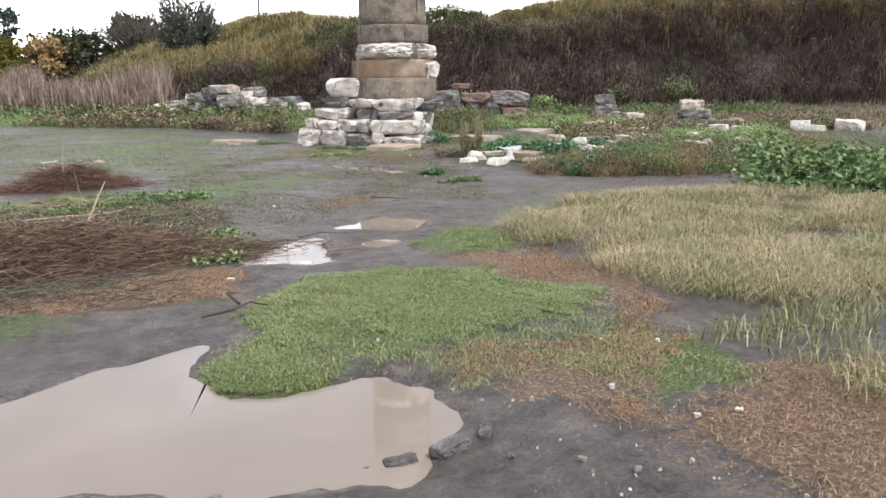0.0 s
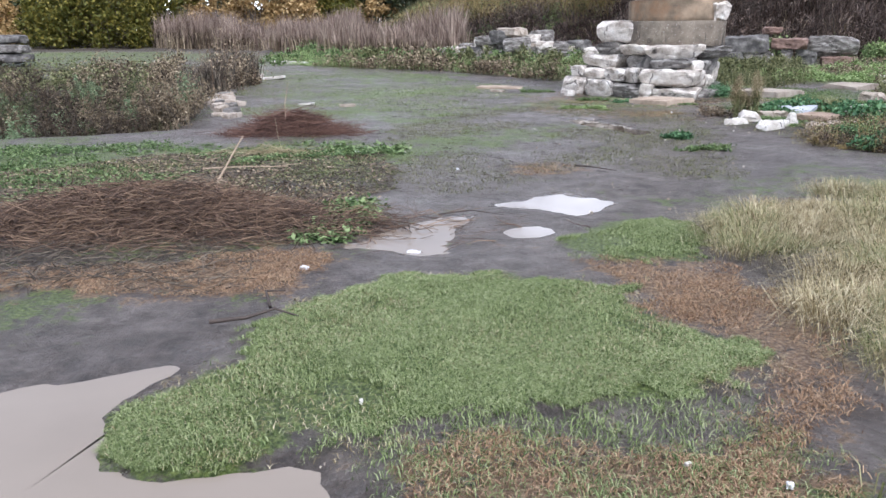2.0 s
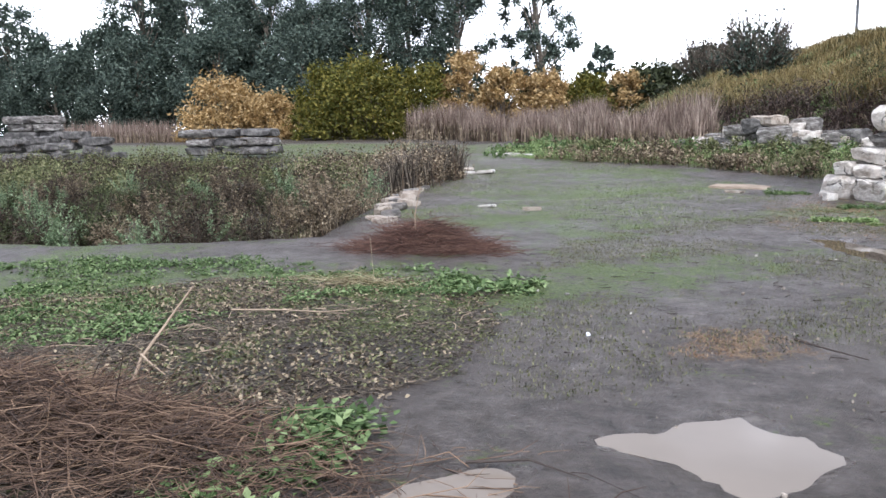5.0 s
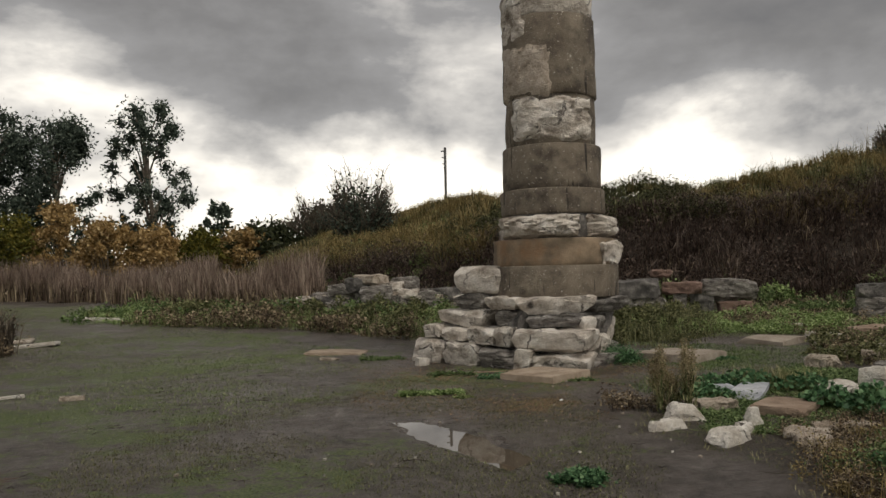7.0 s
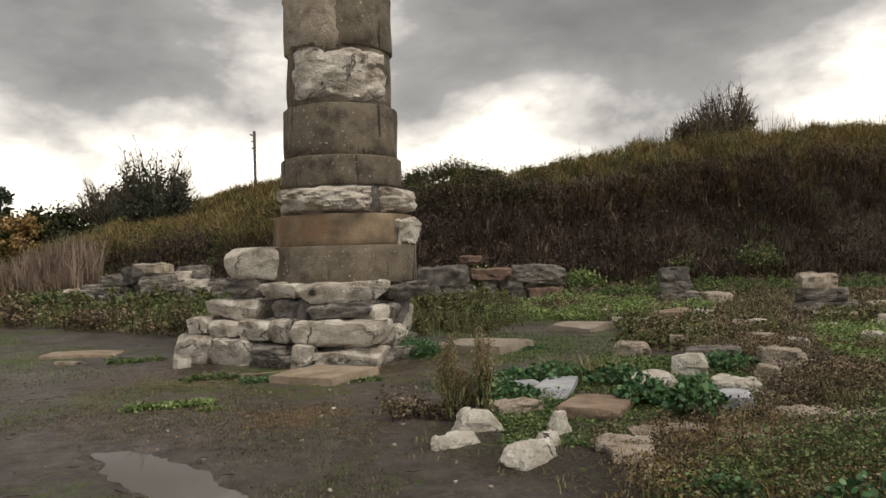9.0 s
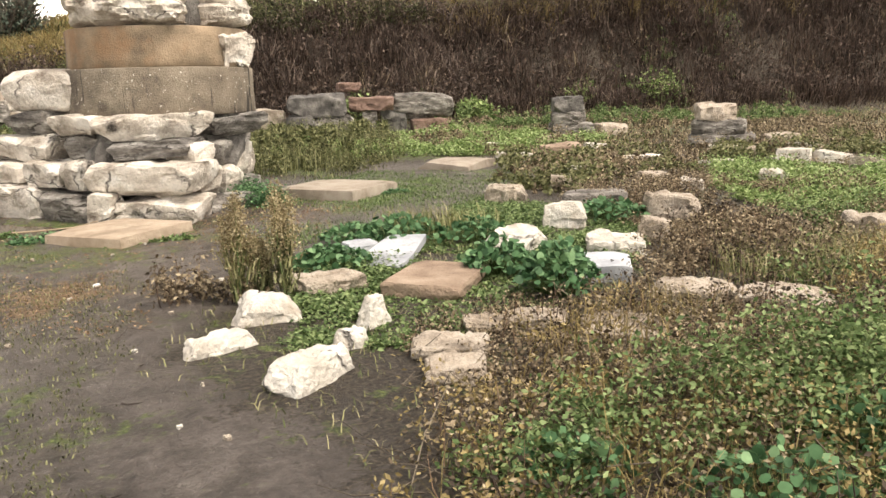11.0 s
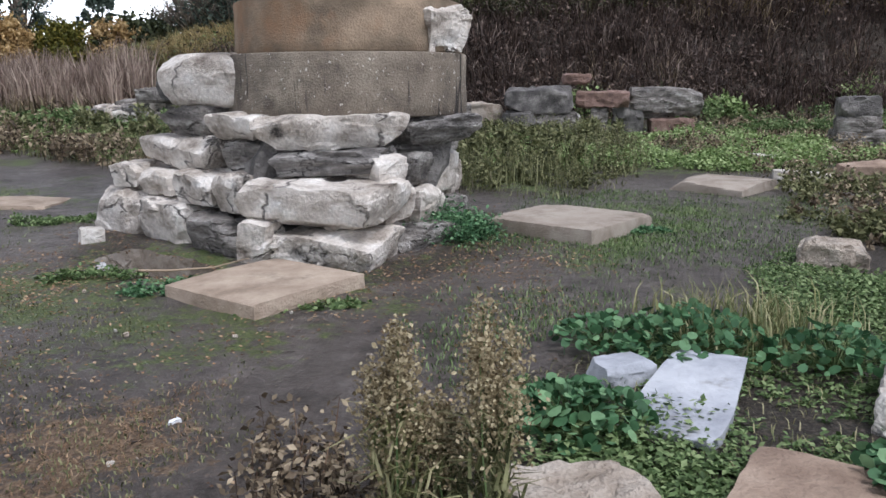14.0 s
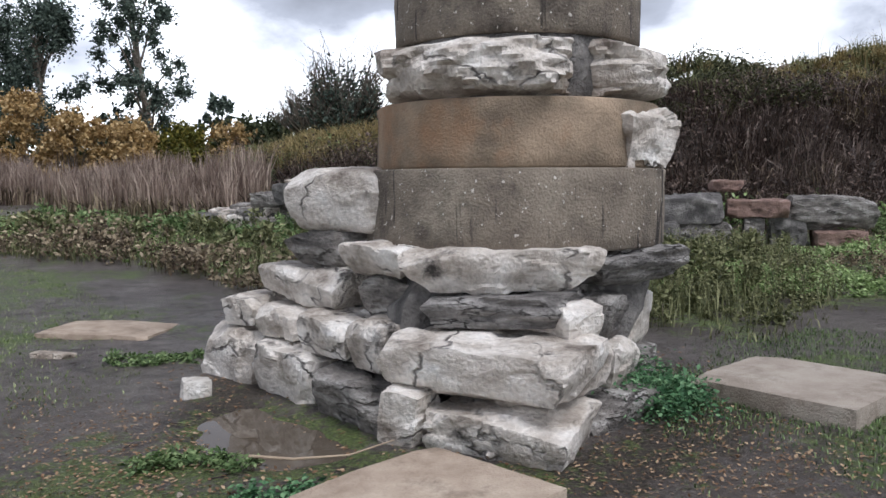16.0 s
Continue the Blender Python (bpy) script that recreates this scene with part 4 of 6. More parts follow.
stacked([(13.3, 22.2, 0, 1.1, 0.8, 0.34, -30, GREY_STONE), (13.2, 22.2, 0.33, 0.8, 0.7, 0.28, -36, GREY_STONE), (13.15, 22.2, 0.59, 0.7, 0.6, 0.36, -24, DARK_STONE), (14.3, 22.0, 0, 0.7, 0.5, 0.28, -15, WARM_STONE)], "ruin", "rounded dark boulder on two flat stones below the bank", "stone_pile")
stacked([(8.1, 25.7, 0.47, 1.4, 0.8, 0.55, -20, DARK_STONE), (8.45, 25.6, 0, 1.0, 0.8, 0.5, -14, GREY_STONE), (9.45, 25.4, 0.62, 1.1, 0.7, 0.32, -22, RED_STONE), (9.35, 25.4, 0, 0.4, 0.5, 0.6, -20, GREY_STONE),
         (10.0, 25.3, 0, 0.6, 0.7, 0.7, -25, DARK_STONE), (10.75, 25.1, 0.45, 1.5, 0.8, 0.55, -24, GREY_STONE), (10.8, 24.9, 0, 1.0, 0.7, 0.38, -24, RED_STONE), (9.0, 25.8, 1.1, 0.6, 0.5, 0.2, -10, RED_STONE), (7.6, 25.6, 0, 0.6, 0.7, 0.5, -10, DARK_STONE)],
        "ruin", "dry stack of dark, grey and reddish stone blocks", "ruined_wall")
stacked([(6.2, 26.4, 0.1, 1.1, 0.7, 0.55, -25, GREY_STONE), (7.1, 26.5, 0.2, 0.8, 0.6, 0.45, -20, WARM_STONE)], "ruin", "two grey blocks below the bank", "stone_pile")

# rubble wall behind the column
rubble = []
r = np.random.default_rng(41)
for i in range(64):
    k = i / 63
    x, y = -1.8 + 5.2 * k + r.normal() * 0.2, 31.6 - 2.8 * k + r.normal() * 0.3
    tall = 0.25 + 0.95 * math.exp(-((k - 0.48) / 0.22) ** 2) + 0.25 * k
    level = (0.0, tall * r.uniform(0.25, 0.45), tall * r.uniform(0.5, 0.8))[i % 3]
    rubble.append((x, y, level, r.uniform(0.55, 1.15), r.uniform(0.5, 0.8), r.uniform(0.28, 0.5), r.uniform(-60, 20), (GREY_STONE, DARK_STONE, MARBLE, GREY_STONE, WARM_STONE)[i % 5]))
stacked(rubble, "ruin", "tumbled wall of dark and grey rubble blocks", "ruined_wall")


def ruin_rows(x0, x1, y0, y1, layers, seed, mats):
    q = np.random.default_rng(seed)
    rows = []
    for j in range(layers):
        k = q.uniform(0, 0.1)
        while k < 1 - 0.08 * j:
            w = q.uniform(0.9, 2.0)
            span = math.hypot(x1 - x0, y1 - y0)
            rows.append((x0 + (x1 - x0) * k + q.normal() * 0.1, y0 + (y1 - y0) * k + q.normal() * 0.1, 0.42 * j, w, 0.9, 0.36, math.degrees(math.atan2(y1 - y0, x1 - x0)) + q.normal() * 4, mats[int(q.integers(len(mats)))]))
            k += (w + 0.1) / span
    return rows


stacked(ruin_rows(-36.0, -28.5, 34.0, 34.4, 4, 3, (DARK_STONE, DARK_STONE, DARK_STONE)), "ruin", "layered dark stone foundation wall", "ruined_wall")
stacked(ruin_rows(-36.5, -32.8, 35.6, 35.8, 5, 4, (DARK_STONE, GREY_STONE)), "ruin", "taller end of a layered dark stone wall", "ruined_wall")
stacked(ruin_rows(-24.6, -20.2, 34.5, 34.8, 3, 5, (DARK_STONE, DARK_STONE, GREY_STONE)), "ruin", "grey foundation wall among weeds", "ruined_wall")
stacked(ruin_rows(-20.4, -18.2, 31.0, 31.2, 1, 8, (DARK_STONE, GREY_STONE)), "ruin", "dark block stack in the hollow", "ruined_wall")
q = np.random.default_rng(610)
for i in range(22):
    k = i / 21
    field_stone("edging_stone", (-7.9 + 2.0 * k + q.normal() * 0.12, 19.6 - 7.6 * k, q.uniform(0.2, 0.48), q.uniform(0.15, 0.32), q.uniform(0.05, 0.13), q.uniform(0, 180)), (WARM_STONE, GREY_STONE, WARM_STONE)[i % 3],
                "weathered stone edging the sunken hollow", 640 + i, "edging of the hollow", round_=0.15, chips=6)
for i, row in enumerate([(-7.2, 22.1, 1.0, 0.6, 0.07, 5), (-7.9, 22.9, 0.8, 0.5, 0.06, 10), (-8.0, 30.5, 1.5, 0.7, 0.1, 4), (-4.0, 14.1, 0.3, 0.2, 0.05, 14), (-4.85, 14.4, 0.32, 0.14, 0.04, -10), (-0.75, 18.0, 0.36, 0.14, 0.04, -8), (0.77, 16.55, 0.2, 0.16, 0.13, 20),
                         (-13.4, 31.2, 0.5, 0.4, 0.45, 0), (-14.4, 32.0, 0.5, 0.4, 0.5, 10)]):
    field_stone("flat_stone" if row[4] < 0.2 else "fieldstone", row, (WHITE_STONE, WARM_STONE)[i % 2], "pale flat stone lying in the mud" if row[4] < 0.12 else "pale stone standing on the ground", 600 + i, "stones along the path", round_=0.2, chips=5)

# ---- vegetation ----


def scatter(outline, count, seed, lumps=0.0, scale=1.0):
    """Random places in an outline; lumps: how far they gather in patches."""
    q = np.random.default_rng(seed)
    o = np.array(outline)
    lo, hi = o.min(0), o.max(0)
    got = np.zeros((0, 2))
    while len(got) < count:
        p = q.uniform(lo, hi, (count * 2, 2))
        keep = inside(outline, p[:, 0], p[:, 1]) + 0.20 * wave(p[:, 0], p[:, 1], 3.0, seed) + 0.10 * np.abs(q.normal(0, 1, len(p))) * wave(p[:, 0], p[:, 1], 5.0, seed + 2) + 0.07 * wave(p[:, 0], p[:, 1], 14.0, seed) > 0
        for wet in (BIG_PUDDLE, SHEEN_A, SHEEN_B, SHEEN_C, CLEAR_PUDDLE):
            keep &= inside(wet, p[:, 0], p[:, 1]) < -0.02
        if lumps:
            keep &= q.uniform(0, 1, len(p)) < np.clip(0.5 + 1.3 * lumps * wave(p[:, 0], p[:, 1], scale, seed * 1.3), 0.02, 1)
        got = np.concatenate([got, p[keep]])
    return got[:count]


def on_ground(p, lift=0.0):
    return np.column_stack([p, ground_z(p[:, 0], p[:, 1]) + lift])


def blade_mesh(name, base, height, width, bend, mat, seed, turn=None, droop=0.3):
    """Single bent blades: base (n, 3), the rest per blade or one value."""
    q = np.random.default_rng(seed)
    n = len(base)
    h = np.broadcast_to(height, n) * q.uniform(0.6, 1.25, n)
    b = np.broadcast_to(bend, n) * q.uniform(0.4, 1.4, n)
    a = q.uniform(0, math.tau, n) if turn is None else turn + q.normal(0, 0.6, n)
    w = np.broadcast_to(width, n) * q.uniform(0.7, 1.3, n)
    out = np.stack([np.cos(a), np.sin(a), 0 * a], -1)
    f = a + q.uniform(-0.7, 0.7, n) + math.pi / 2
    side = np.stack([np.cos(f), np.sin(f), 0 * f], -1) * (w / 2)[:, None]
    up = np.array([0, 0, 1.0])
    mid = base + out * (0.28 * b * h)[:, None] + up * (0.6 * h)[:, None]
    tip = base + out * (b * h)[:, None] + up * (h * np.maximum(0.08, 1 - droop * b))[:, None]
    v = np.stack([base - side, base + side, mid + side * 0.8, mid - side * 0.8, tip], 1).reshape(-1, 3)
    i = np.arange(n)[:, None] * 5
    return fast_mesh(name, v, np.concatenate([i + [0, 1, 2], i + [0, 2, 3], i + [3, 2, 4]], 1).reshape(-1, 3), mat)


def leaf_mesh(name, at, size, mat, seed, flat=0.5, long=1.6, round_=False):
    """Folded single leaves; flat: 1 lies level, 0 stands any way."""
    q = np.random.default_rng(seed)
    n = len(at)
    d = q.normal(size=(n, 3))
    d[:, 2] = d[:, 2] * (1 - flat) + flat * 0.15
    d /= np.linalg.norm(d, axis=1, keepdims=True)
    u = q.normal(size=(n, 3)) * (1 - flat) + np.array([0, 0, 1.0]) * (flat + 0.2)
    s = np.cross(d, u)
    s /= np.linalg.norm(s, axis=1, keepdims=True) + 1e-9
    u = np.cross(s, d)
    k = (np.broadcast_to(size, n) * q.uniform(0.6, 1.35, n))[:, None]
    if round_:
        ring = [(0.0, 0.0), (0.15, 0.5), (0.65, 0.6), (1.0, 0.25), (1.05, -0.2), (0.7, -0.6), (0.15, -0.5)]
        v = np.stack([at + k * (x * d + y * s + 0.16 * abs(y) * u) for x, y in ring], 1).reshape(-1, 3)
        return fast_mesh(name, v, np.arange(n)[:, None] * 7 + np.arange(7), mat)
    v = np.stack([at, at + k * (0.5 * long * d + 0.5 * s + 0.15 * u), at + k * long * d, at + k * (0.5 * long * d - 0.5 * s + 0.15 * u)], 1).reshape(-1, 3)
    i = np.arange(n)[:, None] * 4
    return fast_mesh(name, v, np.concatenate([i + [0, 1, 2], i + [0, 2, 3]], 1).reshape(-1, 3), mat)


def twig_mesh(name, a, b, thick, mat, seed, sag=0.15):
    """Crooked three-sided twigs from points a to points b."""
    q = np.random.default_rng(seed)
    n = len(a)
    length = np.linalg.norm(b - a, axis=1, keepdims=True)
    m = (a + b) / 2 + q.normal(size=(n, 3)) * length * sag * (1, 1, 0.5)
    d = (b - a) / (length + 1e-9)
    s = np.cross(d, q.normal(size=(n, 3)))
    s /= np.linalg.norm(s, axis=1, keepdims=True) + 1e-9
    t = np.cross(d, s)
    k = (np.broadcast_to(thick, n) * q.uniform(0.6, 1.5, n))[:, None] / 2
    rings = []
    for p, g in ((a, 1.0), (m, 0.8), (b, 0.35)):
        for e in range(3):
            rings.append(p + k * g * (math.cos(e * math.tau / 3) * s + math.sin(e * math.tau / 3) * t))
    v = np.stack(rings, 1).reshape(-1, 3)
    i = np.arange(n)[:, None] * 9
    f = [i + [r0 + e, r0 + (e + 1) % 3, r0 + 3 + (e + 1) % 3, r0 + 3 + e] for r0 in (0, 3) for e in range(3)]
    return fast_mesh(name, v, np.concatenate(f, 1).reshape(-1, 4), mat)


def stuff(name, me, label, category):
    return tagged(new(name, me), label, category, kind="stuff")


def weed_points(p, height, per, seed, spread=0.12):
    """Leaf places up the stems of plants that stand at p (n, 3), with the stems' ends."""
    q = np.random.default_rng(seed)
    n = len(p)
    h = np.broadcast_to(height, n) * q.uniform(0.45, 1.25, n) * np.clip(0.75 + 0.95 * wave(p[:, 0], p[:, 1], 1.0, seed), 0.15, 1.7)
    lean = q.normal(0, 0.16, (n, 2))
    k = q.uniform(0.1, 1.0, (n, per)) ** 0.8
    at = p[:, None, :] + np.stack([lean[:, None, 0] * k * h[:, None], lean[:, None, 1] * k * h[:, None], k * h[:, None]], -1)
    at = at + q.normal(0, 1, at.shape) * (spread * (1.1 - 0.6 * k))[..., None] * np.broadcast_to(h, n)[:, None, None] * (1, 1, 0.35)
    tips = p + np.column_stack([lean * h[:, None], h])
    return at.reshape(-1, 3), tips


def weeds(name, outline, count, height, leaf, per, mat, label, seed, stem=None, lumps=0.5, scale=1.0, flat=0.3, spread=0.25, long=1.8):
    p = on_ground(scatter(outline, count, seed, lumps, scale), -0.01)
    at, tips = weed_points(p, height, per, seed, spread)
    ob = stuff(name, leaf_mesh(name, at, leaf, mat, seed, flat, long), label, "plants")
    if stem is not None:
        st = child("stalks", twig_mesh("stalks", p, tips, 0.006 + 0.006 * height, stem, seed + 1, 0.06), ob)
        st["kind"] = "stuff"
    return ob


# lawn and straw beside the puddle
LAWN_D = [(-2.6, 0.7), (-1.2, 1.1), (-0.85, 0.5), (-1.4, 0.0), (-2.3, 0.1)]
for i, (outline, count, tall) in enumerate(((LAWN_D, 5000, 0.03), (LAWN_A, 150000, 0.023), (LAWN_B, 18000, 0.023), (LAWN_C, 3000, 0.02))):
    stuff("lawn_grass", blade_mesh("lawn_grass", on_ground(scatter(outline, count, 20 + i, 0.6, 2.0)), tall, 0.0032, 1.3, LAWN, 20 + i), "short bright green grass beside the puddle", "grass")
stuff("straw_litter", blade_mesh("straw_litter", on_ground(np.concatenate([scatter(o, c, 30 + i, 0.6, 1.5) for i, (o, c) in enumerate(((STRAW_A, 9000), (STRAW_B, 6500), (STRAW_C, 8000), (STRAW_D, 900), (STRAW_E, 1200)))]), 0.004),
                                  0.02, 0.0036, 2.8, RUST, 31, droop=0.36), "rust-brown straw trodden into the mud", "straw")
tuss = scatter(CLUMP, 620, 33, 0.8, 1.2)
q = np.random.default_rng(34)
pick = q.integers(0, len(tuss), 125000)
off = q.normal(0, 0.10, (len(pick), 2))
spot = tuss[pick] + off
lean_way = np.arctan2(off[:, 1], off[:, 0]) + 0.6 * wave(tuss[:, 0], tuss[:, 1], 1.3, 8.0)[pick]
for name, keep, mat, label in (("dry_grass", pick % 3 != 0, STRAW, "long pale dry grass lying in tussocks"), ("half_dry_grass", pick % 3 == 0, STRAW_GREEN, "long half-green grass among the dry tussocks")):
    stuff(name, blade_mesh(name, on_ground(spot[keep]), 0.155 * (0.45 + 0.95 * np.random.default_rng(3).uniform(0, 1, len(tuss)) ** 1.5)[pick][keep], 0.0036, 1.5, mat, 35, lean_way[keep], droop=0.45), label, "grass")
thin = scatter([(-0.9, 0.2), (0.6, 0.4), (2.5, 0.8), (3.0, -1.5), (-0.6, -1.6)], 5000, 36, 0.9, 1.6)
stuff("half_dry_grass", blade_mesh("half_dry_grass", on_ground(thin), 0.12, 0.006, 1.0, STRAW_GREEN, 37), "thin half-dry grass on mud", "grass")
weeds("nettles", [(3.6, 4.6), (4.8, 6.0), (7.5, 5.4), (7.0, 2.5), (4.8, 3.0)], 700, 0.42, 0.05, 26, WEED, "green nettles behind the dry grass", 38)

# brushwood
def brush_heap(centre, size, tall, count, length, mat, label, seed):
    q = np.random.default_rng(seed)
    x, y = centre
    p = np.column_stack([x + q.normal(0, size[0] / 2, count), y + q.normal(0, size[1] / 2, count)])
    fall = np.exp(-((p[:, 0] - x) / size[0]) ** 2 * 1.6 - ((p[:, 1] - y) / size[1]) ** 2 * 1.6)
    a = on_ground(p)
    a[:, 2] += q.uniform(0.0, 1.0, count) * tall * fall
    way = q.normal(0, 1, (count, 3)) * (1.0, 0.75, 0.16)
    way /= np.linalg.norm(way, axis=1, keepdims=True)
    b = a + way * (length * q.uniform(0.4, 1.3, count))[:, None]
    b[:, 2] = np.maximum(b[:, 2], ground_z(b[:, 0], b[:, 1]) + 0.01)
    return stuff("brush_heap", twig_mesh("brush_heap", a, b, 0.005, mat, seed), label, "brushwood")


brush_heap((-4.35, 3.85), (1.6, 0.5), 0.34, 9000, 0.30, TWIG, "low heap of rust-brown dead twigs", 51)
brush_heap((-4.3, 9.6), (0.74, 0.34), 0.34, 4200, 0.36, RED_TWIG, "rounded heap of reddish dead twigs", 52)
brush_heap((-4.2, 7.5), (0.55, 0.2), 0.08, 260, 0.35, STRAW, "scrap of straw-coloured dead stalks", 53)
litter = on_ground(scatter(LITTER + [(-7.0, 4.4)], 13000, 54, 0.6, 1.4), 0.01)
q = np.random.default_rng(55)
way = q.normal(0, 1, litter.shape) * (1, 1, 0.18)
way[:, 2] = np.abs(way[:, 2])
stuff("dead_stalks", twig_mesh("dead_stalks", litter, litter + way * 0.04, 0.006, GREY_TWIG, 56), "grey and brown dead stalks strewn over soil", "dead plants")
pale = litter[:150] + (0, 0, 0.01)
stuff("dead_stalks", twig_mesh("dead_stalks", pale, pale + way[:150] * 0.13, 0.007, PALE_TWIG, 57), "bleached dead stalks strewn over soil", "dead plants")
around = on_ground(scatter([(-5.8, 2.6), (-3.4, 2.2), (-3.05, 3.4), (-3.0, 5.2), (-5.8, 5.0)], 2600, 58, 0.5, 1.4), 0.01)
stuff("dead_stalks", twig_mesh("dead_stalks", around, around + np.random.default_rng(59).normal(0, 0.11, around.shape) * (1, 1, 0.25), 0.006, GREY_TWIG, 60), "dark dead stalks round the twig heap", "dead plants")


def bent_stick(points, thick, mat, label, name="stick"):
    cu = bpy.data.curves.new(name, "CURVE")
    cu.dimensions, cu.bevel_depth, cu.bevel_resolution = "3D", thick, 2
    sp = cu.splines.new("POLY")
    sp.points.add(len(points) - 1)
    for i, (pt, co) in enumerate(zip(sp.points, points)):
        pt.co, pt.radius = (*co, 1), 1.2 - 0.8 * i / (len(points) - 1)
    tmp = bpy.data.objects.new(name, cu)
    me = bpy.data.meshes.new_from_object(tmp)
    bpy.data.objects.remove(tmp)
    me.materials.append(mat)
    return tagged(new(name, me), label, "stick")


bent_stick([(-3.99, 4.33, -0.02), (-3.98, 4.35, 0.1), (-3.95, 4.40, 0.24), (-3.88, 4.5, 0.38), (-3.84, 4.55, 0.46), (-3.78, 4.62, 0.57)], 0.010, PALE_TWIG, "bleached crooked stick standing in twigs")
bent_stick([(-3.95, 4.40, 0.26), (-3.86, 4.36, 0.23), (-3.78, 4.36, 0.18)], 0.006, PALE_TWIG, "short side branch of a bleached stick")
bent_stick([(-4.6, 6.2, 0.05), (-4.2, 6.25, 0.06), (-3.9, 6.3, 0.05), (-3.6, 6.42, 0.07)], 0.006, PALE_TWIG, "thin bleached stick lying on dead stalks")
bent_stick([(-4.35, 9.5, 0.1), (-4.36, 9.5, 0.4), (-4.3, 9.52, 0.72)], 0.008, PALE_TWIG, "thin pale stalk rising from a twig heap")
bent_stick([(-3.3, 1.75, 0.02), (-3.12, 1.72, 0.05), (-3.0, 1.82, 0.06), (-2.86, 1.8, 0.02)], 0.010, DARK_TWIG, "short dark branch lying on wet mud")
bent_stick([(-3.05, 1.95, 0.02), (-3.1, 2.1, 0.06), (-3.02, 2.2, 0.03)], 0.008, DARK_TWIG, "curved dark twig lying on wet mud")
bent_stick([(-0.75, 6.5, 0.01), (-0.62, 6.25, 0.03), (-0.4, 6.1, 0.015)], 0.008, DARK_TWIG, "thin curved twig on bare mud")
bent_stick([(1.35, 15.15, 0.02), (1.6, 15.05, 0.03), (1.9, 15.08, 0.03), (2.15, 15.25, 0.05)], 0.009, PALE_TWIG, "long pale stick lying in a puddle")
bent_stick([(3.3, 12.1, 0.02), (3.55, 11.9, 0.03), (3.7, 11.6, 0.02)], 0.014, DARK_TWIG, "dark branch lying on the mud")
bent_stick([(-2.2, 4.15, 0.01), (-1.95, 4.2, 0.03), (-1.7, 4.12, 0.01)], 0.006, DARK_TWIG, "thin dark twig on wet mud")


def litter_scrap(x, y, w, d, mat, label, seed):
    ob = new("litter_scrap", stone_mesh("litter_scrap", (w, d, 0.018), mat, seed, round_=0.2, chips=4, rough=0.25))
    ob.matrix_world = pose(x, y, float(ground_z(x, y)), 4, 3, seed * 37)
    return tagged(ob, label, "litter")


litter_scrap(-3.13, 7.55, 0.13, 0.08, PAPER, "crumpled white paper scrap on leaves", 701)
litter_scrap(-2.70, 7.92, 0.15, 0.07, GREY_STONE, "flat dark stone chip on the mud", 702)
for i, (x, y, s) in enumerate(((-2.36, 3.12, 0.09), (-1.40, 0.40, 0.022), (-1.12, 0.29, 0.025), (-2.49, 0.86, 0.02), (-3.0, 2.7, 0.05), (-1.6, -0.6, 0.025), (1.9, 12.3, 0.05), (4.1, 13.2, 0.06), (-2.0, 6.28, 0.04), (2.7, 12.0, 0.05))):
    litter_scrap(x, y, s, s * 0.6, PAPER if i % 2 == 0 else WHITE_STONE, "tiny pale chip on wet mud", 710 + i)
q = np.random.default_rng(62)
p = np.concatenate([scatter([(-2.7, 0.5), (-2.2, 0.4), (-1.2, -0.4), (-1.4, -1.6), (-2.6, -1.0)], 260, 63), scatter([(-3, 3), (0, 4), (1, 9), (2.5, 13), (0, 15), (-3, 12)], 500, 64)])
chips = on_ground(p, 0.0)
stuff("gravel", leaf_mesh("gravel", chips, 0.013, WARM_STONE, 65, 0.1, 1.2), "small pale gravel chips on the mud", "gravel")
r_pts = np.column_stack([2.6 + 2.15 * np.cos(q.uniform(2.4, 6.6, 2200)) * q.uniform(0.75, 1.1, 2200), 16.4 + 2.0 * np.sin(q.uniform(2.4, 6.6, 2200)) * q.uniform(0.75, 1.1, 2200)])
stuff("fallen_leaves", leaf_mesh("fallen_leaves", on_ground(r_pts, 0.008), 0.019, RUST, 66, 0.85), "fallen brown leaves round the column base", "leaves")

# green ground cover by the path and in the hollow
weeds("ground_cover", LEAF_BED, 4200, 0.045, 0.019, 14, WEED, "low green leaves carpeting the soil", 70, flat=0.7, lumps=1.2, scale=1.3, spread=1.1)
weeds("ground_cover", [(-3.3, 7.0), (-2.6, 7.5), (-2.9, 8.3), (-3.6, 8.2)], 110, 0.07, 0.032, 9, WEED, "dark green leaf patch beside the path", 71, flat=0.7, spread=0.9)
weeds("ground_cover", [(-3.2, 3.3), (-2.75, 3.6), (-2.7, 4.4), (-3.1, 4.6)], 240, 0.08, 0.03, 8, WEED, "green leaf patch beside the twig heap", 72, flat=0.7, spread=0.9)


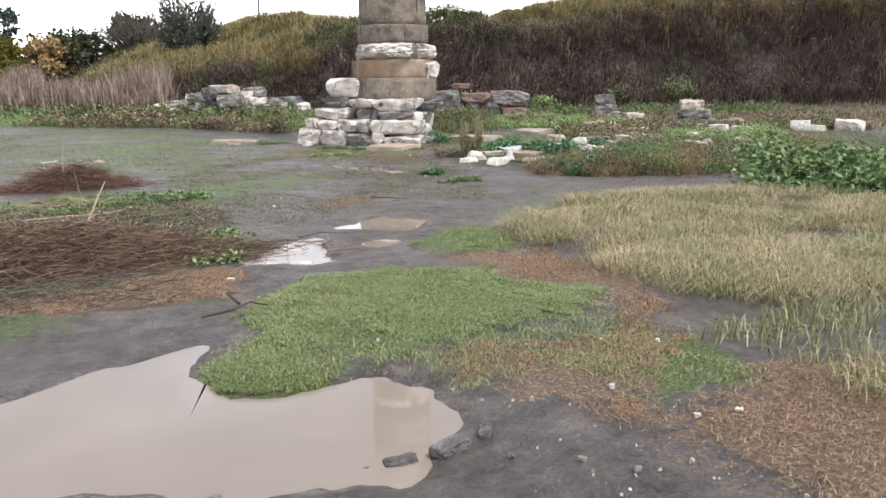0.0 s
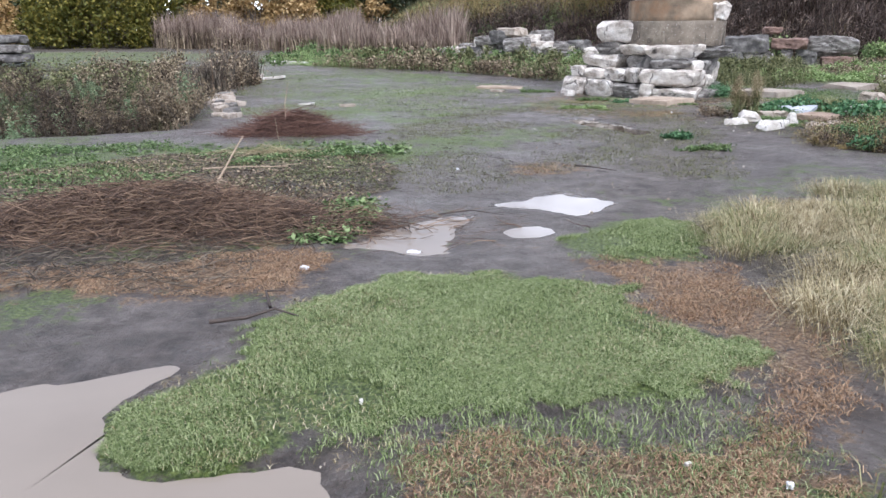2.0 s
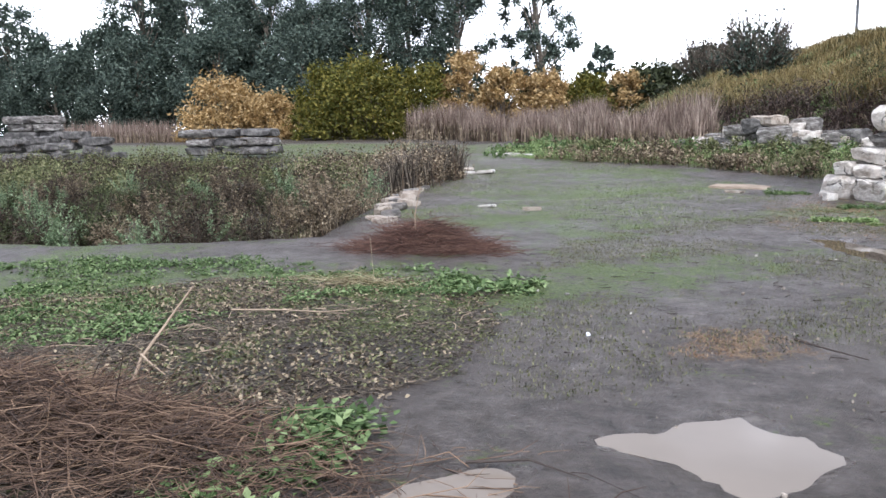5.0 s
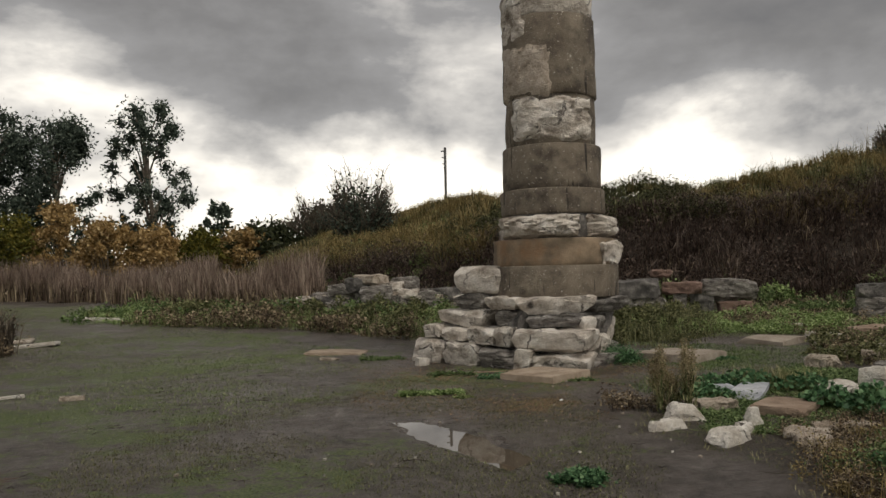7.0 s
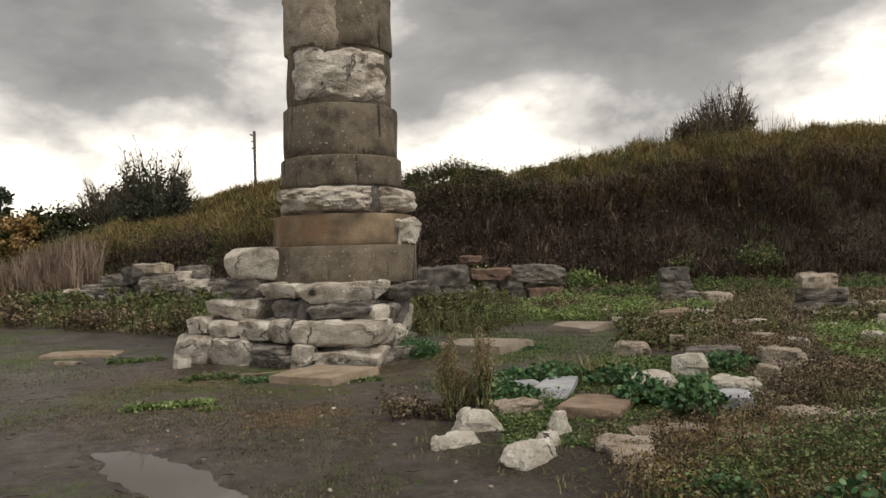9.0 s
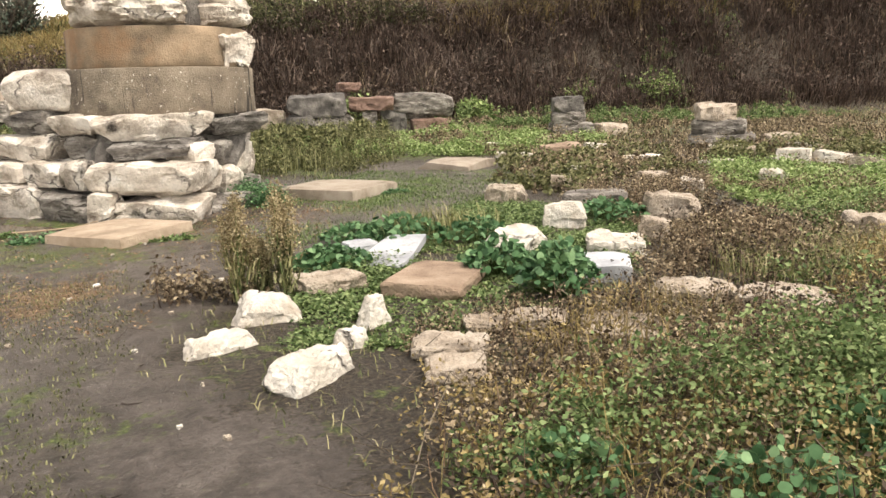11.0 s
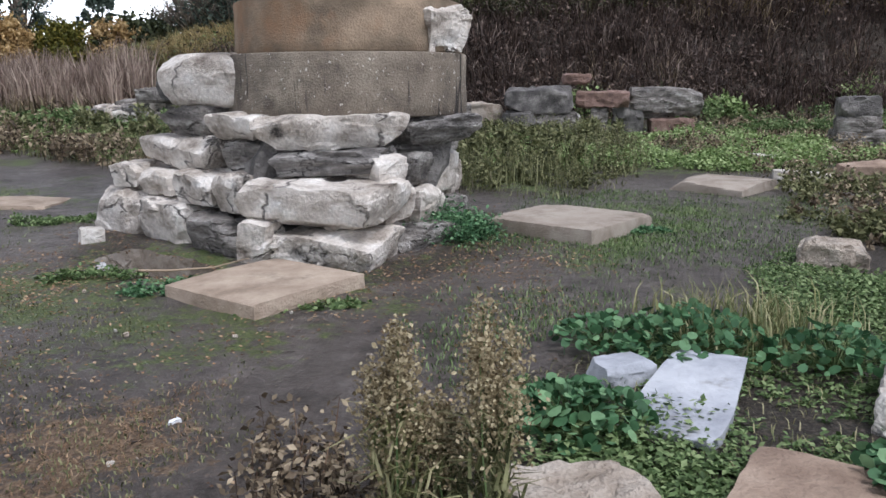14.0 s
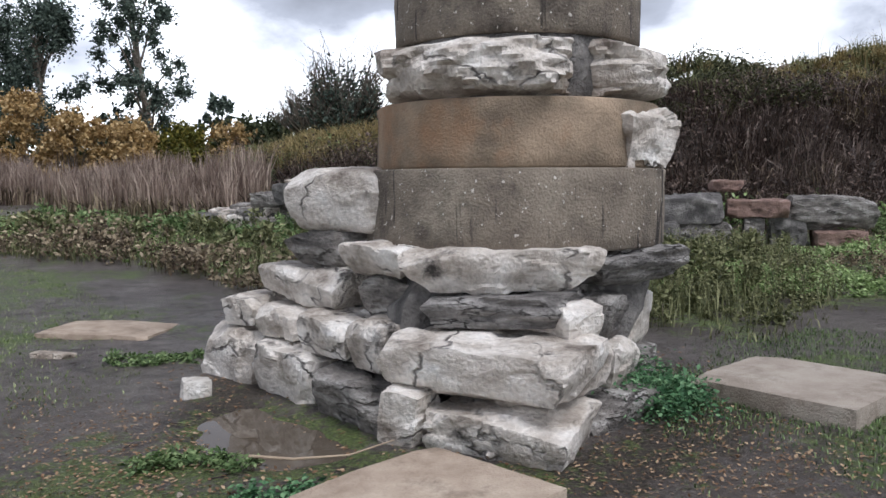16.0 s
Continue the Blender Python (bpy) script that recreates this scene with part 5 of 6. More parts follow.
def hollow_bush(x, y, wide, tall, mat, label, seed, leaf=0.02):
    """A loose plant: stems that arch out of one root, leafy for most of their length."""
    q = np.random.default_rng(seed)
    plant = thing("weed_bush", label, "plant", "weeds of the hollow")
    plant.location = (x, y, float(ground_z(x, y)) - 0.02)
    n, per = 30, 80
    g, k = q.uniform(0, math.tau, n), np.sqrt(q.uniform(0, 1, n))
    tips = np.column_stack([wide / 2 * k * np.cos(g), wide / 2 * k * np.sin(g), tall * (1.05 - 0.5 * k ** 2) * q.uniform(0.65, 1.1, n)])
    child("stem_spray", twig_mesh("stem_spray", tips * (0.1, 0.1, 0), tips, 0.010, GREY_TWIG, seed, 0.05), plant)["kind"] = "stuff"
    u = q.uniform(0.25, 1.03, (n, per))[..., None]
    at = tips[:, None] * np.concatenate([u ** 1.5, u ** 1.5, u], -1) + q.normal(0, 0.045, (n, per, 3)) * (1.25 - u)
    child("leaf_spray", leaf_mesh("leaf_spray", at.reshape(-1, 3), leaf, mat, seed + 1, 0.25, 2.6), plant)["kind"] = "stuff"
    return plant


KINDS = ((SAGE, "feathery pale green weed bush in the hollow"), (DEEP_OLIVE, "dark olive weed bush in the hollow"), (DEAD_BROWN, "dark brown dead weed bush in the hollow"), (DUN, "dun withered weed bush in the hollow"), (DEAD_BROWN, "dark brown dead weed bush in the hollow"))
for i, (x, y) in enumerate(scatter([(-17.0, 9.8), (-8.6, 9.9), (-6.7, 10.6), (-6.6, 12.0), (-7.4, 15.0), (-9.2, 20.0), (-19.0, 20.0)], 130, 73)):
    q = np.random.default_rng(7300 + i)
    mat, label = KINDS[int(q.integers(5))]
    hollow_bush(float(x), float(y), q.uniform(0.6, 1.4), q.uniform(0.65, 1.25), mat, label, 7500 + 3 * i)
weeds("withered_weeds", [(-8.6, 10.0), (-6.1, 10.6), (-6.5, 13.0), (-7.3, 18.0), (-9.5, 16.0)], 90, 0.35, 0.022, 34, BROWN_WEED, "brown withered weeds at the edge of the hollow", 75, TWIG, 0.4, 0.8)
weeds("withered_weeds", [(-8.9, 18.2), (-7.4, 17.4), (-7.0, 20.6), (-8.4, 22.0)], 160, 1.0, 0.035, 50, BROWN_WEED, "dark upright seed stalks beside the path", 76, TWIG, 0.2, 0.8)
weeds("tall_weeds", [(-40.0, 20.0), (-10.0, 20.0), (-12.5, 30.0), (-17.0, 33.5), (-42.0, 35.0)], 2600, 0.75, 0.055, 44, OLIVE, "olive scrub further off in the hollow", 77, None, 0.7, 0.25)
weeds("withered_weeds", [(-38.0, 21.0), (-10.0, 20.5), (-13.0, 30.0), (-38.0, 34.0)], 900, 0.8, 0.05, 44, DEAD_BROWN, "dark dead scrub further off in the hollow", 79, None, 1.2, 0.4)
weeds("withered_weeds", [(-13.0, 22.0), (-9.5, 22.0), (-12.0, 29.0), (-16.0, 31.0)], 420, 0.75, 0.05, 50, BROWN_WEED, "brown scrub beyond the hollow's edge", 78, None, 0.5, 0.4)
MOSS_EDGE = [(-6.0, 12.0), (-3.2, 11.0), (-1.0, 13.0), (0.3, 17.0), (-0.5, 20.0), (-5.0, 26.0), (-8.0, 24.0), (-7.0, 16.0)]
stuff("thin_grass", blade_mesh("thin_grass", on_ground(scatter(MOSS_EDGE, 16000, 80, 0.9, 0.6)), 0.03, 0.008, 0.8, LAWN, 80), "thin mossy grass growing through mud", "grass")
stuff("thin_grass", blade_mesh("thin_grass", on_ground(scatter([(3.0, 12.4), (5.0, 13.4), (7.0, 15.0), (9.0, 17.0), (6.5, 18.4), (4.4, 17.6), (3.3, 14.0)], 15000, 81, 0.7, 0.9)), 0.035, 0.007, 0.8, WEED, 81), "short dark grass between the slabs", "grass")
stuff("thin_grass", blade_mesh("thin_grass", on_ground(scatter([(-2.5, 5.0), (0.6, 5.0), (1.6, 9.0), (2.4, 13.5), (0, 15), (-3, 10.5)], 26000, 82, 1.3, 0.9)), 0.02, 0.006, 0.9, OLIVE, 82), "sparse moss and grass on the trodden mud", "grass")
for i, (x, y, rx, ry, n, mat) in enumerate(((0.85, 8.75, 0.3, 0.16, 90, MALLOW), (0.45, 13.2, 0.45, 0.12, 130, BRIGHT), (1.05, 12.85, 0.3, 0.1, 60, LAWN), (1.55, 14.55, 0.2, 0.13, 34, MALLOW), (2.5, 13.9, 0.4, 0.08, 40, WEED), (1.0, 15.1, 0.4, 0.14, 46, WEED),
                                           (5.6, 15.75, 0.3, 0.16, 80, MALLOW), (3.95, 15.95, 0.45, 0.4, 260, MALLOW), (0.2, 17.8, 0.4, 0.25, 90, WEED), (1.0, 7.6, 0.4, 0.14, 50, WEED))):
    ring = [(x + rx * math.cos(k), y + ry * math.sin(k)) for k in np.linspace(0, math.tau, 9)[:-1]]
    weeds("weed_patch", ring, n, 0.30 if (x, y) == (3.95, 15.95) else 0.055, 0.022, 20, mat, "small patch of green weeds on mud", 90 + i, lumps=0, flat=0.6, spread=0.6)

# field behind the column
weeds("field_weeds", FIELD, 9000, 0.24, 0.028, 34, BRIGHT, "bright green low weeds in the field", 110, None, 0.6, 0.5, 0.5, 0.7)
weeds("field_weeds", FIELD, 800, 0.5, 0.04, 40, OLIVE, "taller olive weeds in the field", 111, None, 0.8, 0.6)
weeds("field_weeds", [(1.2, 20.6), (-2.0, 24.0), (-6.5, 26.6), (-6.8, 28.0), (-2.0, 25.8), (1.5, 22.6)], 260, 0.5, 0.05, 26, BROWN_WEED, "withered weeds along the field's edge", 112, TWIG, 0.5, 0.8)
weeds("field_weeds", [(-9.0, 28.0), (-6.0, 27.4), (5.0, 27.0), (6.0, 44.0), (-10.0, 50.0)], 2200, 0.4, 0.07, 26, WEED, "green weeds before the reeds", 113, None, 0.7, 0.3)
weeds("back_weeds", [(4.3, 18.6), (6.4, 18.6), (8.0, 20.4), (9.5, 24.6), (5.0, 25.6), (4.2, 21.0)], 650, 0.38, 0.024, 44, OLIVE, "olive weeds behind the slabs", 114, GREY_TWIG, 0.6, 0.8)
weeds("back_weeds", [(5.5, 20.6), (9.0, 19.6), (13.0, 20.0), (12.5, 24.8), (7.0, 25.0)], 2000, 0.2, 0.034, 28, BRIGHT, "light green weeds before the stone stack", 115, None, 0.8, 0.5, 0.6, 0.6)
weeds("back_weeds", [(9.0, 18.6), (16.0, 16.6), (24.0, 19.5), (24.0, 27.0), (9.0, 27.0)], 900, 0.3, 0.03, 34, BROWN_WEED, "brown low weeds below the bank", 116, None, 0.8, 0.5)
weeds("back_weeds", [(7.0, 25.6), (24.0, 22.0), (24.0, 27.8), (7.0, 27.8)], 900, 0.3, 0.045, 34, WEED, "green weeds at the foot of the bank", 117, None, 0.9, 0.6)
stuff("thin_grass", blade_mesh("thin_grass", on_ground(scatter(BACK, 16000, 118, 0.7, 0.7)), 0.10, 0.012, 0.9, OLIVE, 118), "rough grass behind the slabs", "grass")

# stone bed on the east side
FRONT_BED = [(2.7, 8.9), (2.4, 8.0), (3.0, 7.1), (5.0, 6.4), (9.0, 6.8), (9.5, 10.0), (6.4, 9.6), (5.4, 9.0), (4.4, 9.9), (3.5, 9.2)]
weeds("withered_weeds", FRONT_BED, 1300, 0.24, 0.013, 60, BROWN_WEED, "brown withered weeds over sunken stones", 130, TWIG, 0.6, 1.3, 0.3, 0.5)
weeds("withered_weeds", [(3.4, 9.8), (4.6, 9.9), (6.0, 10.4), (9.0, 10.6), (13.5, 13.5), (10.0, 15.0), (7.0, 13.6), (6.2, 11.6), (5.2, 10.2)], 1500, 0.2, 0.015, 54, BROWN_WEED, "brown withered weeds between marble blocks", 131, TWIG, 0.7, 1.2, 0.3, 0.5)
weeds("withered_weeds", FRONT_BED, 700, 0.26, 0.014, 50, DEAD_BROWN, "dark dead weeds over sunken stones", 142, TWIG, 1.3, 1.2, 0.3, 0.5)
weeds("withered_weeds", [(5.2, 9.6), (7.5, 8.8), (12.0, 11.0), (12.0, 13.0), (7.0, 12.6)], 220, 0.22, 0.016, 50, DEAD_BROWN, "dark dead weeds between marble blocks", 143, TWIG, 1.3, 1.0, 0.3, 0.5)
weeds("ochre_weeds", FRONT_BED, 1000, 0.24, 0.013, 64, OCHRE_GRASS, "ochre dry weed heads over sunken stones", 132, TWIG, 0.8, 1.1, 0.3, 0.5)
weeds("green_weeds", [(2.75, 8.35), (3.0, 7.5), (3.8, 6.9), (5.2, 6.6), (6.0, 7.4), (5.0, 8.4), (4.0, 8.6), (3.3, 8.7)], 560, 0.30, 0.0155, 95, WEED, "green leafy weeds over sunken stones", 133, None, 0.7, 1.3, 0.4, 0.5)
weeds("green_weeds", [(6.0, 7.0), (9.0, 7.2), (9.4, 9.6), (7.0, 9.4), (6.0, 8.4)], 700, 0.25, 0.016, 60, WEED, "green leafy weeds behind withered ones", 134, None, 0.7, 1.3, 0.4, 0.5)
weeds("bright_weeds", [(8.0, 11.6), (9.4, 10.4), (12.4, 12.4), (12.6, 14.4), (10.6, 14.9), (9.0, 13.6)], 1500, 0.20, 0.026, 40, BRIGHT, "bright green leafy patch on the stone bed", 135, None, 0.4, 0.9, 0.6, 0.6)
weeds("bed_weeds", [(2.6, 10.2), (3.3, 9.7), (5.2, 10.6), (6.6, 12.0), (6.4, 14.6), (5.0, 13.2), (3.4, 12.2)], 6500, 0.05, 0.018, 12, WEED, "low green plants between the marble blocks", 136, None, 0.5, 1.4, 0.7, 0.9)
weeds("bed_weeds", [(7.0, 14.0), (10.0, 15.2), (14.0, 15.4), (16.5, 13.0), (17.0, 17.0), (9.0, 18.4), (7.4, 16.0)], 380, 0.24, 0.03, 30, BROWN_WEED, "brown weeds among distant blocks", 137, TWIG, 0.8, 0.8)
weeds("bed_weeds", [(7.0, 14.0), (10.0, 15.2), (14.0, 15.4), (16.5, 13.0), (17.0, 17.0), (9.0, 18.4), (7.4, 16.0)], 1200, 0.24, 0.035, 26, OLIVE, "olive weeds among distant blocks", 138, None, 0.9, 0.9)
stuff("bed_grass", blade_mesh("bed_grass", on_ground(scatter(BED, 15000, 139, 0.6, 1.2)), 0.05, 0.005, 1.2, STRAW_GREEN, 139), "thin half-dry grass on the stone bed", "grass")
stuff("dead_stalks", twig_mesh("dead_stalks", *(lambda a: (a, a + np.random.default_rng(5).normal(0, 0.16, a.shape) * (1, 1, 0.5) + (0, 0, 0.08)))(on_ground(scatter(FRONT_BED + [(3.0, 9.9)], 3200, 140, 0.4, 1.0), 0.02)), 0.006, GREY_TWIG, 141), "dead stalks lying over the sunken stones", "dead plants")


def mallow(x, y, radius, tall, count, seed, label="round-leaved green mallow plant", mat=None):
    q = np.random.default_rng(seed)
    plant = thing("mallow", label, "plant", "mallow plants")
    plant.location = (x, y, float(ground_z(x, y)))
    a, k = q.uniform(0, math.tau, count), np.sqrt(q.uniform(0, 1, count))
    h = tall * (1 - 0.7 * k ** 2) * q.uniform(0.6, 1.1, count) + 0.02
    tips = np.column_stack([radius * k * np.cos(a), radius * k * np.sin(a), h])
    child("leaf_spray", leaf_mesh("leaves", tips, 0.040 if y > 9 else 0.028, mat or MALLOW, seed, 0.45, round_=True), plant)["kind"] = "stuff"
    child("stem_spray", twig_mesh("stem_spray", tips * (0.15, 0.15, 0.0), tips, 0.004, WEED, seed + 1, 0.08), plant)["kind"] = "stuff"
    return plant


for i, (x, y, rad, tall, n) in enumerate(((3.46, 11.86, 0.30, 0.15, 120), (4.40, 11.02, 0.26, 0.24, 120), (4.38, 10.28, 0.26, 0.30, 150), (6.5, 12.45, 0.40, 0.16, 120), (3.35, 7.75, 0.30, 0.24, 120), (3.0, 8.3, 0.22, 0.15, 60), (2.85, 7.5, 0.2, 0.16, 60),
                                         (4.35, 12.55, 0.4, 0.2, 110), (3.9, 7.9, 0.22, 0.25, 70), (4.9, 12.2, 0.3, 0.18, 70), (4.0, 12.75, 0.3, 0.14, 70))):
    mallow(x, y, rad, tall, int(n * 3.0), 800 + 3 * i)
q = np.random.default_rng(820)
p = np.column_stack([4.75 + q.normal(0, 0.24, 500), 12.75 + q.normal(0, 0.22, 500)])
stuff("grass_tuft", blade_mesh("grass_tuft", on_ground(p), 0.26, 0.009, 0.5, STRAW_GREEN, 821), "pale green grass tuft among mallow", "grass")


def seed_plant(x, y, tall, seed, heads=4):
    q = np.random.default_rng(seed)
    plant = thing("weed_plant", "tall green weed with brown seed heads", "plant", "tall seed weeds")
    plant.location = (x, y, float(ground_z(x, y)))
    base = q.normal(0, 0.035, (heads, 3)) * (1, 1, 0)
    tips = base + np.column_stack([q.normal(0, 0.045, heads), q.normal(0, 0.04, heads), tall * q.uniform(0.75, 1.05, heads)])
    child("stem_spray", twig_mesh("stem_spray", base, tips, 0.010, WEED, seed, 0.03), plant)["kind"] = "stuff"
    k = q.uniform(0.05, 0.6, (heads, 60))[..., None]
    at = (base[:, None] * (1 - k) + tips[:, None] * k + q.normal(0, 0.03, (heads, 60, 3))).reshape(-1, 3)
    child("leaf_spray", blade_mesh("leaves", at, 0.12, 0.011, 1.0, STRAW_GREEN if seed == 830 else OLIVE, seed + 1), plant)["kind"] = "stuff"
    k = q.uniform(0.52, 1.03, (heads, 900))[..., None]
    at = (base[:, None] * (1 - k) + tips[:, None] * k + q.normal(0, 1, (heads, 900, 3)) * 0.040 * (1.25 - 0.75 * (k - 0.52) / 0.5)).reshape(heads, -1, 3)
    for i in range(heads):
        child("seed_head", leaf_mesh("seed_head", at[i], 0.011, SEED, seed + 2 + i, 0.1, 1.3), plant, "bushy brown seed head")["kind"] = "stuff"
    return plant


seed_plant(2.66, 11.20, 0.66, 830, 4)
seed_plant(2.93, 11.12, 0.74, 834, 4)
seed_plant(2.80, 11.25, 0.42, 844, 3)
weeds("withered_weeds", [(2.3, 11.3), (2.8, 11.1), (3.0, 11.6), (2.6, 11.9), (2.2, 11.7)], 60, 0.2, 0.02, 30, BROWN_WEED, "dark withered weeds at the foot of a tall weed", 840, TWIG, 0)

# bank behind the site
def bank(lo, hi, r0, r1, count, seed):
    q = np.random.default_rng(seed)
    x = q.uniform(lo, hi, count)
    y = hill_foot(x) + q.uniform(r0, r1, count)
    return np.column_stack([x, y, ground_z(x, y)])


def clumps_on_bank(name, lo, hi, r0, r1, count, per, radius, tall, width, bend, mat, label, seed, patch=-2.0, droop=0.35):
    """Dome-shaped clumps of blades that arch outwards from their hearts."""
    q = np.random.default_rng(seed)
    heart = bank(lo, hi, r0, r1, count, seed)
    heart = heart[wave(heart[:, 0], heart[:, 1], 0.7, seed) > patch]
    n = len(heart)
    size = q.uniform(0.55, 1.4, n)
    a, k = q.uniform(0, math.tau, (n, per)), np.sqrt(q.uniform(0, 1, (n, per)))
    off = (radius * size)[:, None] * k
    x, y = heart[:, :1] + off * np.cos(a), heart[:, 1:2] + off * np.sin(a)
    base = np.stack([x, y, ground_z(x, y)], -1).reshape(-1, 3)
    h = (tall * size)[:, None] * (1.1 - 0.6 * k ** 2)
    return stuff(name, blade_mesh(name, base, h.ravel(), width, (bend * (0.35 + 0.9 * k)).ravel(), mat, seed + 1, a.ravel(), droop), label, "scrub")


clumps_on_bank("dry_bramble", -8, 34, -0.5, 4.2, 1500, 52, 0.55, 0.62, 0.026, 1.1, BRAMBLE, "dark brown dry bramble covering the bank", 901)
clumps_on_bank("dry_bramble", -8, 34, -0.3, 4.4, 420, 60, 0.45, 0.85, 0.022, 1.4, GREY_BRAMBLE, "grey-brown arching bramble stems on the bank", 905, -0.1, 0.5)
clumps_on_bank("dry_stalks", -6, 34, 0.0, 4.0, 190, 46, 0.32, 0.75, 0.018, 1.4, BROWN_WEED, "pale dry stalks among bramble on the bank", 907, 0.15, 0.55)
at, tips = weed_points(bank(-8, 34, -0.3, 4.2, 2600, 902), 0.8, 18, 903, 0.4)
stuff("dry_bramble", leaf_mesh("dry_bramble", at, 0.06, BRAMBLE, 904, 0.2), "dark withered leaves on the bank", "scrub")
clumps_on_bank("ochre_grass", -9, 5.5, 2.6, 9.5, 420, 70, 0.5, 0.8, 0.022, 1.1, OCHRE_GRASS, "ochre dry grass along the top of the bank", 908)
clumps_on_bank("ochre_grass", 12.0, 36, 2.4, 9.5, 620, 75, 0.5, 0.8, 0.022, 1.1, OCHRE_GRASS, "ochre dry grass along the top of the bank", 915)
clumps_on_bank("ochre_grass", -8, 10, 9.0, 31.0, 560, 60, 0.7, 0.7, 0.03, 1.0, OCHRE_GRASS, "ochre dry grass on the far slope", 921)
clumps_on_bank("dark_scrub", -8, 10, 9.0, 31.0, 420, 60, 0.8, 0.7, 0.04, 0.9, DARK_SCRUB, "dark scrub on the far slope", 923, 0.0)
clumps_on_bank("olive_grass", -9, 36, 2.8, 9.5, 420, 60, 0.5, 0.7, 0.024, 1.0, OLIVE, "olive half-dry growth on top of the bank", 917, -0.1)
clumps_on_bank("feathery_stalks", 11, 36, 4.5, 8.5, 60, 16, 0.3, 1.5, 0.016, 0.5, OCHRE_GRASS, "feathery tall stalks against the sky", 919)
at, tips = weed_points(bank(4, 13.5, 2.6, 8.0, 1100, 909), 0.6, 60, 910, 0.4)
stuff("dark_scrub", leaf_mesh("dark_scrub", at, 0.045, DARK_SCRUB, 911, 0.3), "dark green scrub on the crest of the bank", "scrub")
at, tips = weed_points(bank(-9, 36, 2.8, 9.0, 2200, 912), 0.5, 34, 913, 0.4)
stuff("olive_scrub", leaf_mesh("olive_scrub", at, 0.045, OLIVE, 914, 0.3), "olive scrub on top of the bank", "scrub")
for i, (x, rise, rad, n) in enumerate(((9.6, 0.2, 0.8, 60), (11.8, 0.5, 0.5, 40), (17.0, 0.2, 0.7, 50), (13.2, -0.4, 0.6, 40), (20.0, 0.3, 0.8, 50), (5.2, 4.2, 1.4, 90), (3.4, 4.8, 1.2, 70))):
    y = float(hill_foot(x)) + rise
    ring = [(x + rad * math.cos(k), y + 0.7 * rad * math.sin(k)) for k in np.linspace(0, math.tau, 9)[:-1]]
    weeds("green_shrub", ring, n, 0.42, 0.065, 24, BRIGHT if i < 5 else WEED, "bright green shrub on the dark bank", 920 + i, None, 0, 1, 0.4, 0.5)


# ---- trees and far growth ----
def crown_clumps(q, centres, radii, per, size):
    d = q.normal(size=(len(centres), per, 3))
    d /= np.linalg.norm(d, axis=2, keepdims=True)
    d *= np.minimum(np.abs(q.normal(0, 0.62, (len(centres), per, 1))), 1.0) + 0.08
    return (centres[:, None] + d * radii[:, None, None] * (1, 1, 1.1)).reshape(-1, 3)


def tree(x, y, tall, spread, seed, mat, label, clumps=46, per=110, leaf=0.5, bare=0.3, name="eucalyptus_tree", narrow=0.6):
    """Tapered trunk with forking limbs and a crown of loose leaf clumps."""
    q = np.random.default_rng(seed)
    t = thing(name, label, "tree", "trees beyond the field")
    t.location = (x, y, float(ground_z(x, y)) - 0.1)
    k = np.linspace(0, 1, 8)
    sway = np.cumsum(q.normal(0, 0.02 * tall, (8, 2)) * k[:, None], 0)
    spine = np.column_stack([sway, k * tall * 0.9])
    verts, faces = [], []

    def tube(points, r0, r1):
        start = len(verts)
        for i, p in enumerate(points):
            rad = r0 + (r1 - r0) * i / (len(points) - 1)
            for e in range(7):
                g = e * math.tau / 7
                verts.append((p[0] + rad * math.cos(g), p[1] + rad * math.sin(g), p[2]))
        for i in range(len(points) - 1):
            for e in range(7):
                faces.append((start + i * 7 + e, start + i * 7 + (e + 1) % 7, start + (i + 1) * 7 + (e + 1) % 7, start + (i + 1) * 7 + e))

    tube(spine, tall * 0.022, tall * 0.005)
    centres, radii = [], []
    for _ in range(clumps):
        h = bare + (1 - bare) * q.uniform(0, 1) ** 0.85
        g = q.uniform(0, math.tau)
        wide = spread * (1.0 - abs((h - bare) / (1 - bare) - 0.42) ** 1.4 * 1.1) * q.uniform(0.25, 1.0) ** narrow
        core = np.array([np.interp(h * 0.9, k, spine[:, 0]), np.interp(h * 0.9, k, spine[:, 1]), 0])
        c = core + (wide * math.cos(g), wide * math.sin(g), h * tall)
        centres.append(c)
        radii.append(spread * q.uniform(0.14, 0.34))
        if len(centres) % 3 == 0:
            foot = core + (0, 0, max(0.15, h - 0.22) * tall * 0.9)
            tube([foot, (foot + c) / 2 + (0, 0, 0.05 * tall), c], tall * 0.007, tall * 0.002)
    child("trunk", mesh_of("trunk", verts, faces, BARK), t)
    child("crown", leaf_mesh("crown", crown_clumps(q, np.array(centres), np.array(radii), per, leaf), leaf, mat, seed, 0.15, 1.8), t)
    return t


GUM = "dark eucalyptus with ragged open crown"
